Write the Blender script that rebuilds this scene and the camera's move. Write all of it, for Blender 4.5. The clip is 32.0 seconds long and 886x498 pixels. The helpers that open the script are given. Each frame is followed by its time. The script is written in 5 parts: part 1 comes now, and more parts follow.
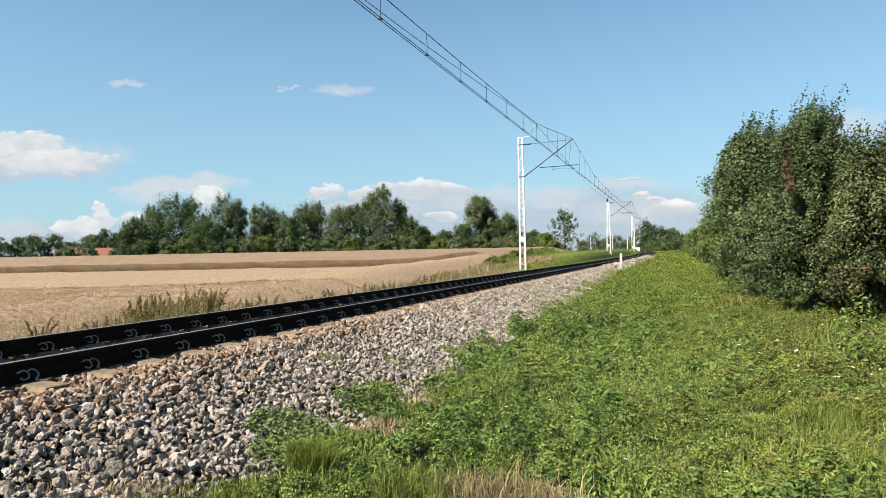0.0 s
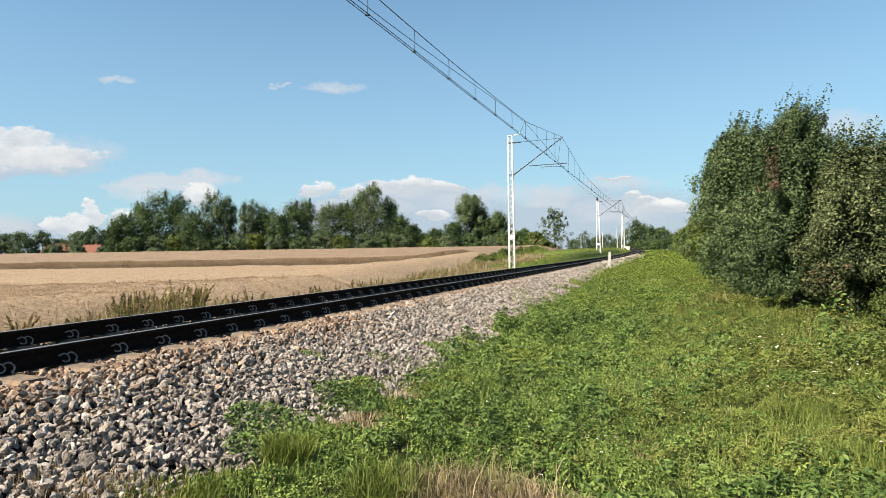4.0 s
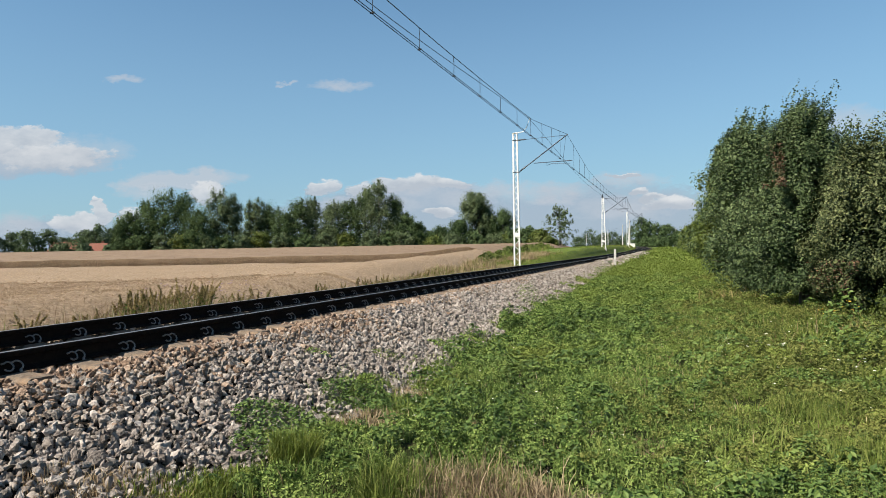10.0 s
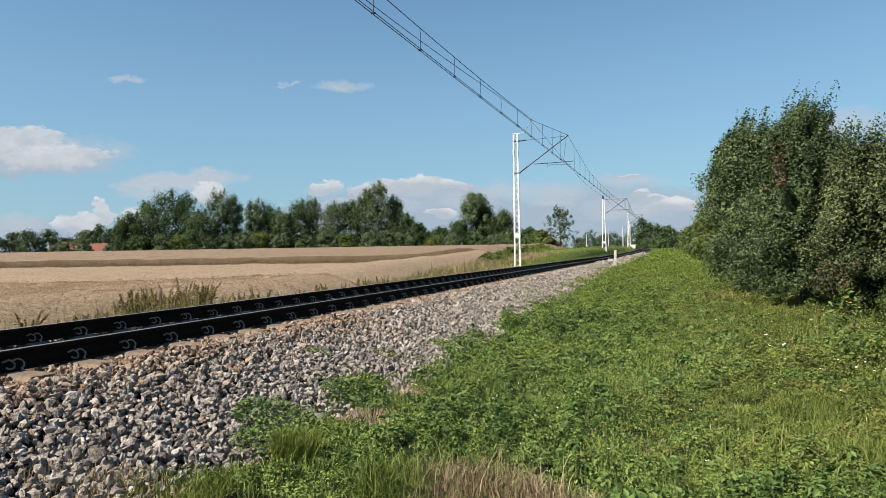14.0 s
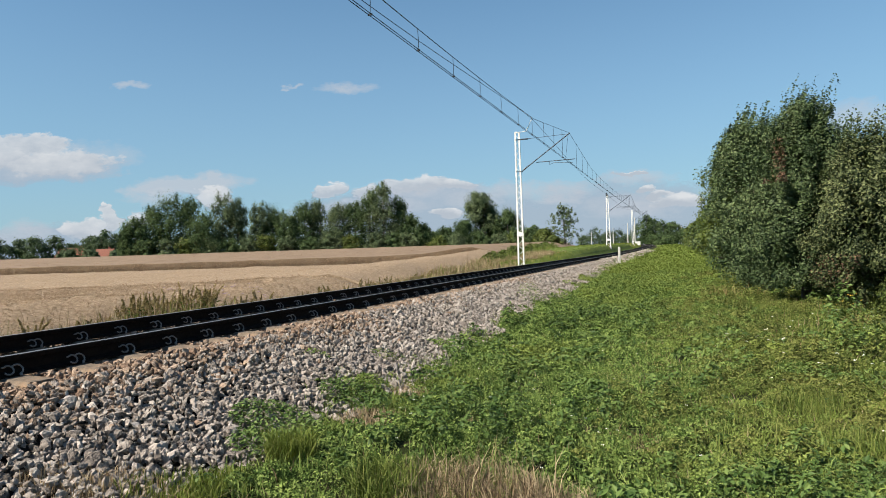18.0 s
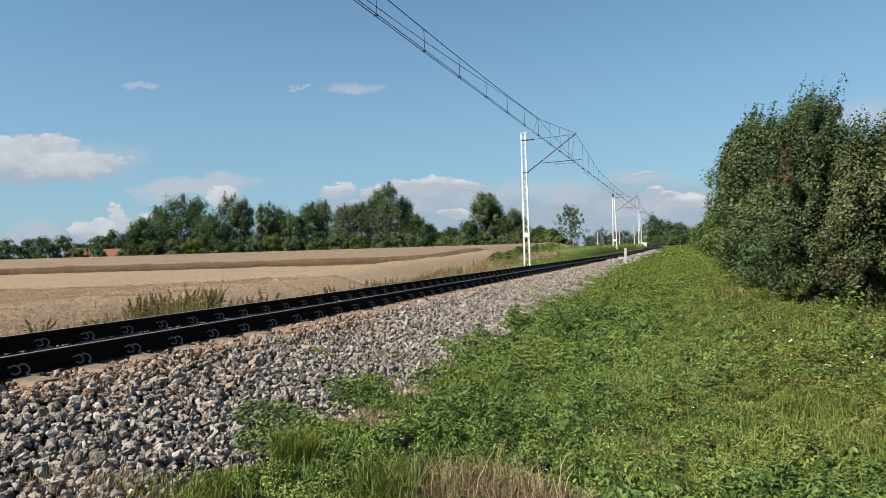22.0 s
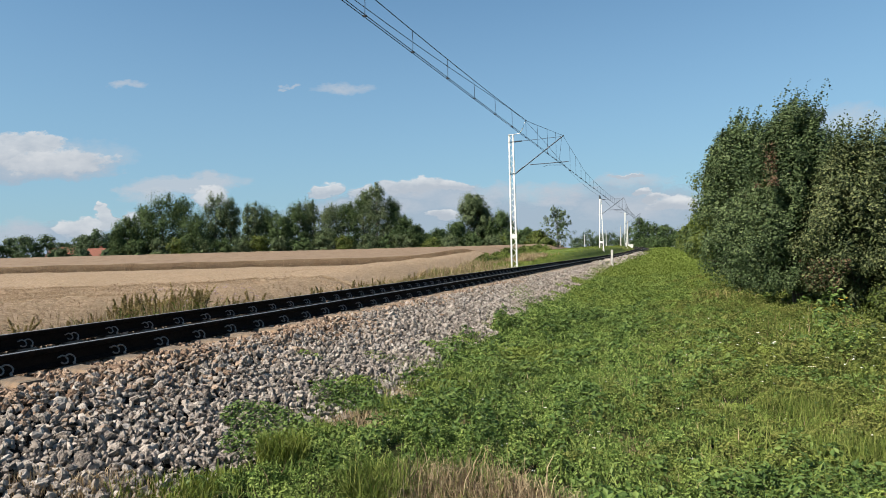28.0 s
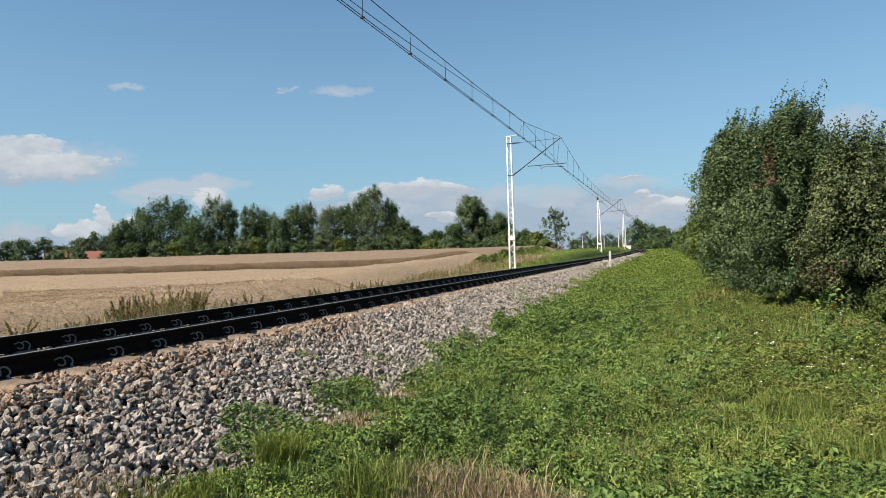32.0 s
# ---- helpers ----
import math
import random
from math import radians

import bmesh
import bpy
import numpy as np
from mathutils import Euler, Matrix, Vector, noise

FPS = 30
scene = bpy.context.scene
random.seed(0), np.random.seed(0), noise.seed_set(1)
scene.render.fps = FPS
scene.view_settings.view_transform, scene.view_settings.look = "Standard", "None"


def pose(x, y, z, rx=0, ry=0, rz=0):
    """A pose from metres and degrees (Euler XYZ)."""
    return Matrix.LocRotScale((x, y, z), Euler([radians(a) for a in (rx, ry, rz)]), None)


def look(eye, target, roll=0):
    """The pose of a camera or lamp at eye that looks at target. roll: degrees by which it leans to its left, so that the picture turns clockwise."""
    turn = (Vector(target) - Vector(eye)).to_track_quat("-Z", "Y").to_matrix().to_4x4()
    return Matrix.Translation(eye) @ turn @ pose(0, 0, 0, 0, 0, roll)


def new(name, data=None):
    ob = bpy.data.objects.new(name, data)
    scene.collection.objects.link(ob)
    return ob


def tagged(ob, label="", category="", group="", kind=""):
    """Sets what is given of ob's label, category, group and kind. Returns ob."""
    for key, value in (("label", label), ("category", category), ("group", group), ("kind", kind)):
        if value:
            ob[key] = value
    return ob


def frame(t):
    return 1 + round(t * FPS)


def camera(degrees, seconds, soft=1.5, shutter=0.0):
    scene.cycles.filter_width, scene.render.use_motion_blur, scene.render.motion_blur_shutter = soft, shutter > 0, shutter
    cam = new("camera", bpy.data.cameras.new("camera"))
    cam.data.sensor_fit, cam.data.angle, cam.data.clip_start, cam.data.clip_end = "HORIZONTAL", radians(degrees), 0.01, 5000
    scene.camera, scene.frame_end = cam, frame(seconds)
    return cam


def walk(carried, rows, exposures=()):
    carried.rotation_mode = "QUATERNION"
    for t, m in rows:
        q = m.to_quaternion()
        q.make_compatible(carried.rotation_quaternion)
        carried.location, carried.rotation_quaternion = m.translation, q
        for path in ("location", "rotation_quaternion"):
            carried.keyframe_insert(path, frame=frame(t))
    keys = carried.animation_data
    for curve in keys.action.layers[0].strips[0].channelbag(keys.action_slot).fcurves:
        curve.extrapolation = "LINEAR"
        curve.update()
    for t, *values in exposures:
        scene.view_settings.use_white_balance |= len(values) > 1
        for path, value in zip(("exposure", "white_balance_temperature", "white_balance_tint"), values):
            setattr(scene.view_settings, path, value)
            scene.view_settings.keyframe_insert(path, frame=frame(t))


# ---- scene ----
def eye(x, y, z, yaw, pitch, roll):
    """Camera pose: yaw to the left of +Y, pitch up, roll, in degrees."""
    a, b, c = radians(yaw), radians(pitch), radians(roll)
    fwd = Vector((-math.sin(a) * math.cos(b), math.cos(a) * math.cos(b), math.sin(b)))
    rt = Vector((math.cos(a), math.sin(a), 0))
    up = rt.cross(fwd)
    r2 = rt * math.cos(c) + up * math.sin(c)
    u2 = up * math.cos(c) - rt * math.sin(c)
    m = Matrix((r2, u2, -fwd)).transposed().to_4x4()
    m.translation = (x, y, z)
    return m


EXPOSURES = [(0, 1.48, 6850, 10), (6.4, 1.48, 6850, 10), (6.9, 1.14, 6500, 10), (17, 1.14, 6500, 10), (21, 1.08, 6500, 10), (25, 1.08, 6500, 10), (29, 1.13, 6500, 10), (32, 1.13, 6500, 10)]
cam = camera(66.63, 32.0, 0.7)
PATH = [
    (0, eye(5.814, -0.016, 0.792, 19.131, 0.487, -1.122)),
    (0.5, eye(5.855, 0.019, 0.789, 19.073, 0.411, -1.525)),
    (1, eye(5.900, 0.043, 0.790, 18.881, 0.420, -2.059)),
    (1.5, eye(5.882, 0.027, 0.790, 18.709, 0.289, -1.822)),
    (2, eye(5.854, 0.031, 0.781, 18.581, 0.296, -1.595)),
    (2.5, eye(5.848, 0.038, 0.774, 18.323, 0.294, -1.388)),
    (3, eye(5.884, 0.016, 0.758, 18.278, 0.329, -1.288)),
    (3.5, eye(5.901, 0.010, 0.755, 18.350, 0.368, -0.904)),
    (5.5, eye(5.896, 0.012, 0.756, 18.303, 0.145, -1.036)),
    (6, eye(5.901, 0.017, 0.755, 18.292, 0.146, -1.033)),
    (6.5, eye(5.907, 0.015, 0.759, 18.217, 0.145, -0.958)),
    (7, eye(5.903, 0.009, 0.760, 18.286, 0.116, -0.980)),
    (7.5, eye(5.895, -0.001, 0.757, 18.280, 0.107, -0.986)),
    (8, eye(5.892, -0.004, 0.757, 18.252, 0.112, -0.979)),
    (8.5, eye(5.890, -0.010, 0.754, 18.238, 0.142, -1.026)),
    (9, eye(5.894, -0.010, 0.755, 18.180, 0.137, -1.054)),
    (9.5, eye(5.893, -0.007, 0.756, 18.505, 0.189, -1.079)),
    (10, eye(5.894, 0.006, 0.756, 18.774, 0.139, -1.042)),
    (10.5, eye(5.898, 0.009, 0.761, 18.734, 0.147, -1.016)),
    (11, eye(5.901, 0.018, 0.754, 18.793, 0.154, -1.020)),
    (11.5, eye(5.905, 0.014, 0.758, 18.825, 0.157, -1.006)),
    (12, eye(5.902, 0.014, 0.749, 18.775, 0.159, -0.975)),
    (12.5, eye(5.902, 0.001, 0.747, 18.793, 0.093, -1.001)),
    (13, eye(5.903, 0.000, 0.747, 18.791, 0.161, -1.007)),
    (13.5, eye(5.902, -0.001, 0.747, 18.790, 0.172, -0.975)),
    (14, eye(5.895, -0.003, 0.742, 18.804, 0.214, -0.945)),
    (14.5, eye(5.900, -0.012, 0.749, 18.783, 0.171, -0.970)),
    (16.5, eye(5.920, 0.005, 0.747, 18.601, 0.246, -1.883)),
    (17, eye(5.968, 0.005, 0.741, 18.691, 0.193, -1.956)),
    (17.5, eye(5.991, 0.010, 0.736, 18.754, 0.178, -1.851)),
    (18, eye(5.993, 0.006, 0.738, 19.227, 0.215, -1.867)),
    (18.5, eye(5.987, 0.009, 0.739, 20.000, 0.256, -1.840)),
    (19, eye(5.991, 0.009, 0.744, 20.097, 0.253, -1.845)),
    (19.5, eye(5.996, 0.011, 0.744, 20.105, 0.266, -1.816)),
    (20, eye(5.995, 0.021, 0.745, 20.099, 0.261, -1.878)),
    (20.5, eye(5.991, 0.017, 0.741, 19.970, 0.281, -1.804)),
    (21, eye(5.992, 0.020, 0.739, 19.908, 0.272, -1.816)),
    (21.5, eye(5.991, 0.023, 0.742, 19.736, 0.304, -1.790)),
    (22, eye(5.995, 0.020, 0.740, 19.732, 0.274, -1.774)),
    (22.5, eye(5.996, 0.017, 0.746, 19.728, 0.296, -1.734)),
    (23, eye(6.000, 0.024, 0.747, 19.529, 0.298, -1.681)),
    (23.5, eye(5.998, 0.027, 0.744, 19.193, 0.285, -1.687)),
    (24, eye(5.996, 0.028, 0.742, 19.170, 0.293, -1.686)),
    (24.5, eye(6.001, 0.025, 0.743, 19.060, 0.316, -1.659)),
    (25, eye(5.999, 0.032, 0.743, 18.961, 0.288, -1.635)),
    (25.5, eye(5.993, 0.028, 0.744, 18.907, 0.297, -1.561)),
    (27.5, eye(5.985, 0.005, 0.743, 18.639, 0.337, -1.540)),
    (28, eye(5.996, 0.002, 0.746, 18.654, 0.325, -1.519)),
    (28.5, eye(5.991, 0.006, 0.742, 18.649, 0.354, -1.538)),
    (29, eye(5.992, 0.003, 0.744, 18.595, 0.386, -1.496)),
    (29.5, eye(5.989, 0.006, 0.739, 18.589, 0.418, -1.486)),
    (30, eye(5.995, 0.005, 0.738, 18.564, 0.443, -1.552)),
    (30.5, eye(5.999, -0.002, 0.742, 18.573, 0.445, -1.613)),
    (31, eye(5.987, 0.006, 0.731, 18.535, 0.469, -1.639)),
    (31.5, eye(5.986, 0.011, 0.731, 18.472, 0.501, -1.664)),
    (32, eye(5.991, 0.008, 0.735, 18.482, 0.484, -1.668)),
]
walk(cam, PATH, exposures=EXPOSURES)

# ---- sun and sky ----
SUN_TO = Vector((-0.45, -0.52, 0.70)).normalized()
SUN_EL = math.asin(SUN_TO.z)
SUN_AZ = math.atan2(SUN_TO.x, SUN_TO.y)
sun = new("sun", bpy.data.lights.new("sun", "SUN"))
sun.data.energy, sun.data.angle, sun.data.color = 5.0, radians(0.53), (1.0, 0.90, 0.76)
sun.matrix_world = look(SUN_TO * 50, (0, 0, 0))

AXIS = radians(18.8)


SKY_STRENGTH, SKY_TINT, HAZE_COL = 0.056, (0.77, 1.03, 1.08), (2.2, 3.5, 4.8)
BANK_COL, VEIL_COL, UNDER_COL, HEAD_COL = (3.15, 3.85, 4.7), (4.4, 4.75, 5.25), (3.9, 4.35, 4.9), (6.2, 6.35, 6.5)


class Nodes:
    """Short ways to wire up a node tree."""

    def __init__(self, tree):
        self.new, self.link = tree.nodes.new, tree.links.new

    def put(self, socket, v):
        if isinstance(v, tuple):
            socket.default_value = (*v, 1)
        elif isinstance(v, (int, float)):
            socket.default_value = v
        else:
            self.link(v, socket)

    def math(self, op, a, b=0.0, clamp=False):
        n = self.new("ShaderNodeMath")
        n.operation, n.use_clamp = op, clamp
        self.put(n.inputs[0], a)
        self.put(n.inputs[1], b)
        return n.outputs[0]

    def mix(self, fac, a, b, blend="MIX"):
        n = self.new("ShaderNodeMix")
        n.data_type, n.blend_type = "RGBA", blend
        for i, c in ((0, fac), (6, a), (7, b)):
            self.put(n.inputs[i], c)
        return n.outputs[2]

    def noise(self, vector, scale, detail, rough=0.5):
        n = self.new("ShaderNodeTexNoise")
        n.inputs["Scale"].default_value, n.inputs["Detail"].default_value, n.inputs["Roughness"].default_value = scale, detail, rough
        self.link(vector, n.inputs["Vector"])
        return n


def build_sky():
    w = bpy.data.worlds.new("sky")
    w.use_nodes = True
    scene.world = w
    nt = w.node_tree
    nt.nodes.clear()
    k = Nodes(nt)
    out, bg, sky = k.new("ShaderNodeOutputWorld"), k.new("ShaderNodeBackground"), k.new("ShaderNodeTexSky")
    sky.sky_type, sky.sun_disc = "NISHITA", False
    sky.sun_elevation, sky.sun_rotation = SUN_EL, SUN_AZ
    sky.air_density, sky.dust_density, sky.ozone_density = 1.0, 0.08, 1.3
    bg.inputs[1].default_value = SKY_STRENGTH
    k.link(bg.outputs[0], out.inputs[0])
    sep = k.new("ShaderNodeSeparateXYZ")
    k.link(k.new("ShaderNodeTexCoord").outputs["Generated"], sep.inputs[0])
    # haze thickens towards the horizon all round
    haze = k.math("MULTIPLY", k.math("SUBTRACT", 1.0, k.math("DIVIDE", sep.outputs[2], 0.43)), 0.8, True)
    k.link(k.mix(haze, k.mix(1.0, sky.outputs[0], SKY_TINT, "MULTIPLY"), HAZE_COL), bg.inputs[0])


build_sky()


def cloud_material():
    """Clouds by their bearing: grey banks low down, thin veils, white heads; clear sky between."""
    m = bpy.data.materials.new("clouds")
    m.use_nodes = True
    nt = m.node_tree
    nt.nodes.clear()
    k = Nodes(nt)
    sep, comb = k.new("ShaderNodeSeparateXYZ"), k.new("ShaderNodeCombineXYZ")
    k.link(k.new("ShaderNodeTexCoord").outputs["Object"], sep.inputs[0])
    ahead = k.math("MAXIMUM", sep.outputs[1], 100.0)
    # u, v: ten times the tangents across and above the horizon
    u = k.math("MULTIPLY", k.math("DIVIDE", sep.outputs[0], ahead), 10.0)
    v = k.math("MULTIPLY", k.math("DIVIDE", sep.outputs[2], ahead), 10.0)
    k.link(u, comb.inputs[0])
    k.link(k.math("MULTIPLY", v, 1.9), comb.inputs[1])
    n1 = k.noise(comb.outputs[0], 2.4, 9.0, 0.6).outputs["Fac"]
    n2 = k.noise(comb.outputs[0], 7.0, 7.0, 0.6).outputs["Fac"]
    split = k.new("ShaderNodeSeparateColor")
    k.link(k.noise(comb.outputs[0], 2.2, 6.0, 0.6).outputs["Color"], split.inputs[0])
    uw = k.math("ADD", u, k.math("MULTIPLY", k.math("SUBTRACT", split.outputs[0], 0.5), 0.7))
    vw = k.math("ADD", v, k.math("MULTIPLY", k.math("SUBTRACT", split.outputs[1], 0.5), 0.34))

    def field(cells, lift=0.0):
        """How far inside the nearest of some ellipses: 1 at its middle, 0 at its rim."""
        acc = None
        for cu, cv, ru, rv in cells:
            a = k.math("DIVIDE", k.math("SUBTRACT", uw, cu), ru)
            b = k.math("DIVIDE", k.math("SUBTRACT", vw, cv + lift), rv)
            e = k.math("SUBTRACT", 1.0, k.math("ADD", k.math("MULTIPLY", a, a), k.math("MULTIPLY", b, b)))
            acc = e if acc is None else k.math("MAXIMUM", acc, e)
        return acc

    wob = k.math("ADD", k.math("MULTIPLY", k.math("SUBTRACT", n1, 0.5), 3.4), k.math("MULTIPLY", k.math("SUBTRACT", n2, 0.5), 2.2))
    crowns = [(-6.2, 1.80, 0.62, 0.22), (-5.82, 1.50, 0.95, 0.22), (-6.75, 1.66, 0.7, 0.3), (-3.45, 0.92, 0.27, 0.19), (-5.06, 0.64, 0.17, 0.23), (-5.1, 0.82, 0.1, 0.08), (-5.42, 0.50, 0.34, 0.18),
              (-4.66, 0.60, 0.26, 0.15), (-1.72, 0.98, 0.3, 0.1), (-1.2, 0.93, 0.26, 0.13), (-0.45, 1.02, 0.62, 0.12), (-0.02, 0.56, 0.27, 0.1), (0.12, 0.97, 0.35, 0.1),
              (3.45, 0.64, 0.4, 0.12), (3.1, 0.72, 0.16, 0.07), (2.75, 1.06, 0.3, 0.04), (2.9, 0.8, 0.14, 0.06)]
    pale = [(0.95, 0.88, 0.7, 0.17), (1.7, 0.84, 0.6, 0.17), (0.4, 0.78, 0.6, 0.15), (-1.0, 0.72, 1.0, 0.15), (2.8, 0.6, 0.9, 0.22), (2.8, 1.0, 0.65, 0.14), (1.65, 0.72, 0.5, 0.1), (-0.3, 0.95, 0.8, 0.16), (-6.3, 0.5, 0.55, 0.2)]
    bank = field([(0.2, 0.2, 2.3, 0.82), (2.5, 0.2, 2.2, 0.84), (4.8, 0.2, 1.6, 0.8), (-1.7, 0.2, 1.3, 0.72), (-5.9, 0.1, 2.0, 0.55), (-0.4, 0.7, 1.6, 0.36), (-6.1, 1.42, 1.4, 0.25)])
    veil = field([(-1.48, 2.46, 0.52, 0.08), (-4.66, 2.65, 0.32, 0.07), (-4.3, 0.95, 0.6, 0.12), (-2.28, 2.53, 0.1, 0.03), (-5.9, 1.55, 1.5, 0.34), (6.0, 1.8, 0.9, 0.3)] + pale)
    body = field(crowns)
    head_m = k.math("MULTIPLY", k.math("ADD", body, k.math("MULTIPLY", wob, 0.5)), 2.6, True)
    # sunlit white crests and shaded grey undersides are painted into the glow's colour
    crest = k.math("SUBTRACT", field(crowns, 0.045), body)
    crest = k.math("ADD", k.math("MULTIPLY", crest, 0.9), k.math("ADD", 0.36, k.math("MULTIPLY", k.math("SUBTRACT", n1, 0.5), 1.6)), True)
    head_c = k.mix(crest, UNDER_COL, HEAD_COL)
    bank_m = k.math("MULTIPLY", k.math("ADD", bank, k.math("MULTIPLY", wob, 0.22)), 1.9, True)
    veil_m = k.math("MULTIPLY", k.math("ADD", veil, k.math("MULTIPLY", wob, 0.32)), 0.75, True)
    cap_m = k.math("MULTIPLY", k.math("ADD", field([(-3.85, 1.13, 1.05, 0.17), (-4.35, 1.08, 0.6, 0.12)]), k.math("MULTIPLY", wob, 0.3)), 1.5, True)
    last = k.new("ShaderNodeBsdfTransparent").outputs[0]
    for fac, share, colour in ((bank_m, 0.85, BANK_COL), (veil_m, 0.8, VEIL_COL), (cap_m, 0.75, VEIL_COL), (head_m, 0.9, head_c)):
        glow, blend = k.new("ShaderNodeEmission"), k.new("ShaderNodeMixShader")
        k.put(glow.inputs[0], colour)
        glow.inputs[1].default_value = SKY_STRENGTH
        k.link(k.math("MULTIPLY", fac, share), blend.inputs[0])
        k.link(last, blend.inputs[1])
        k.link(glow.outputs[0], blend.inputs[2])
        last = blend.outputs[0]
    k.link(last, k.new("ShaderNodeOutputMaterial").inputs["Surface"])
    return m


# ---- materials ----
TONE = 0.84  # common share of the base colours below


def shade(name, stops, rough=0.8, scale=6.0, bump=0.2, bump_scale=60.0, metal=0.0, island=0.0, per_object=0.0, leaf=0.0,
          stain=None, spec=0.4, detail=6.0):
    """A surface: a coloured noise over `stops`, varied by piece, with fine relief. leaf: share of light let through."""
    m = bpy.data.materials.new(name)
    m.use_nodes = True
    nt = m.node_tree
    N, L = nt.nodes.new, nt.links.new
    b = nt.nodes["Principled BSDF"]
    tc = N("ShaderNodeTexCoord")
    noise_a = N("ShaderNodeTexNoise")
    noise_a.inputs["Scale"].default_value, noise_a.inputs["Detail"].default_value = scale, detail
    L(tc.outputs["Object"], noise_a.inputs["Vector"])
    fac = noise_a.outputs["Fac"]
    if island or per_object:
        rnd = N("ShaderNodeNewGeometry").outputs["Random Per Island"] if island else N("ShaderNodeObjectInfo").outputs["Random"]
        w = island or per_object
        a = N("ShaderNodeMath")
        a.operation = "MULTIPLY_ADD"
        L(rnd, a.inputs[0])
        a.inputs[1].default_value, a.inputs[2].default_value = w, -w / 2
        s = N("ShaderNodeMath")
        s.use_clamp = True
        L(fac, s.inputs[0])
        L(a.outputs[0], s.inputs[1])
        fac = s.outputs[0]
    ramp = N("ShaderNodeValToRGB")
    els = ramp.color_ramp.elements
    for i, (p, c) in enumerate(stops):
        e = els[i] if i < 2 else els.new(p)
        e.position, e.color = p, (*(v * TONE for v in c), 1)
    L(fac, ramp.inputs[0])
    col = ramp.outputs[0]
    if stain:
        c2, s2, lo, hi = stain
        n3 = N("ShaderNodeTexNoise")
        n3.inputs["Scale"].default_value, n3.inputs["Detail"].default_value = s2, 4.0
        L(tc.outputs["Object"], n3.inputs["Vector"])
        mr = N("ShaderNodeMapRange")
        mr.inputs["From Min"].default_value, mr.inputs["From Max"].default_value = lo, hi
        L(n3.outputs["Fac"], mr.inputs["Value"])
        mx = N("ShaderNodeMix")
        mx.data_type = "RGBA"
        L(mr.outputs[0], mx.inputs[0])
        L(col, mx.inputs[6])
        mx.inputs[7].default_value = (*c2, 1)
        col = mx.outputs[2]
    L(col, b.inputs["Base Color"])
    b.inputs["Roughness"].default_value, b.inputs["Metallic"].default_value = rough, metal
    b.inputs["Specular IOR Level"].default_value = spec
    if bump:
        n2 = N("ShaderNodeTexNoise")
        n2.inputs["Scale"].default_value, n2.inputs["Detail"].default_value = bump_scale, 5.0
        L(tc.outputs["Object"], n2.inputs["Vector"])
        bp = N("ShaderNodeBump")
        bp.inputs["Strength"].default_value, bp.inputs["Distance"].default_value = bump, 0.02
        L(n2.outputs["Fac"], bp.inputs["Height"])
        L(bp.outputs[0], b.inputs["Normal"])
    if leaf:
        tr, add = N("ShaderNodeBsdfTranslucent"), N("ShaderNodeMixShader")
        hs = N("ShaderNodeHueSaturation")
        hs.inputs["Hue"].default_value, hs.inputs["Saturation"].default_value, hs.inputs["Value"].default_value = 0.485, 1.15, 1.5
        L(col, hs.inputs["Color"])
        L(hs.outputs[0], tr.inputs["Color"])
        add.inputs[0].default_value = leaf
        L(b.outputs[0], add.inputs[1])
        L(tr.outputs[0], add.inputs[2])
        L(add.outputs[0], nt.nodes["Material Output"].inputs["Surface"])
    return m


# Soil colour carries the shade that belongs under and between the meadow plants.
M_SOIL_SHADE = shade("grassy_soil_shade", [(0.3, (0.012, 0.018, 0.006)), (0.5, (0.022, 0.028, 0.010)), (0.7, (0.05, 0.045, 0.024))], 0.95, 1.2, 0.6, 25.0, spec=0.03)
M_COVER = shade("grass_cover", [(0.3, (0.06, 0.092, 0.018)), (0.5, (0.095, 0.135, 0.028)), (0.7, (0.15, 0.17, 0.05))], 0.95, 1.6, 0.8, 18.0, detail=9.0, spec=0.1)
# Near-black bed: the shade in the gaps between stones, put into its colour.
M_BED_SHADE = shade("ballast_bed_shade", [(0.3, (0.014, 0.012, 0.010)), (0.7, (0.036, 0.032, 0.028))], 0.95, 14.0, 1.0, 22.0, spec=0.05)
M_STONE = shade("ballast_stone", [(0.12, (0.09, 0.077, 0.068)), (0.38, (0.228, 0.198, 0.173)), (0.62, (0.34, 0.301, 0.265)), (0.95, (0.48, 0.437, 0.395))],
                0.9, 45.0, 0.9, 90.0, island=0.6, spec=0.15)
M_RUST_STONE = shade("rusty_stone", [(0.12, (0.108, 0.07, 0.049)), (0.4, (0.24, 0.168, 0.12)), (0.65, (0.335, 0.25, 0.185)), (0.95, (0.47, 0.385, 0.31))],
                     0.9, 45.0, 0.9, 90.0, island=0.6, spec=0.15)
M_STONE_PIECE = shade("loose_stone", [(0.12, (0.09, 0.077, 0.068)), (0.38, (0.228, 0.198, 0.173)), (0.62, (0.34, 0.301, 0.265)), (0.95, (0.48, 0.437, 0.395))],
                      0.9, 1.5, 0.5, 4.0, per_object=0.8, spec=0.15)
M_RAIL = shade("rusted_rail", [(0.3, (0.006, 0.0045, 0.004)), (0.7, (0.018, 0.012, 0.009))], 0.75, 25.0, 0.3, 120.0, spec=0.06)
M_RAIL_TOP = shade("polished_steel", [(0.3, (0.30, 0.285, 0.265)), (0.7, (0.44, 0.425, 0.40))], 0.52, 8.0, 0.05, 200.0, metal=1.0)
M_CLIP = shade("spring_steel", [(0.3, (0.15, 0.132, 0.115)), (0.7, (0.32, 0.285, 0.255))], 0.5, 40.0, 0.2, 150.0, metal=0.3)
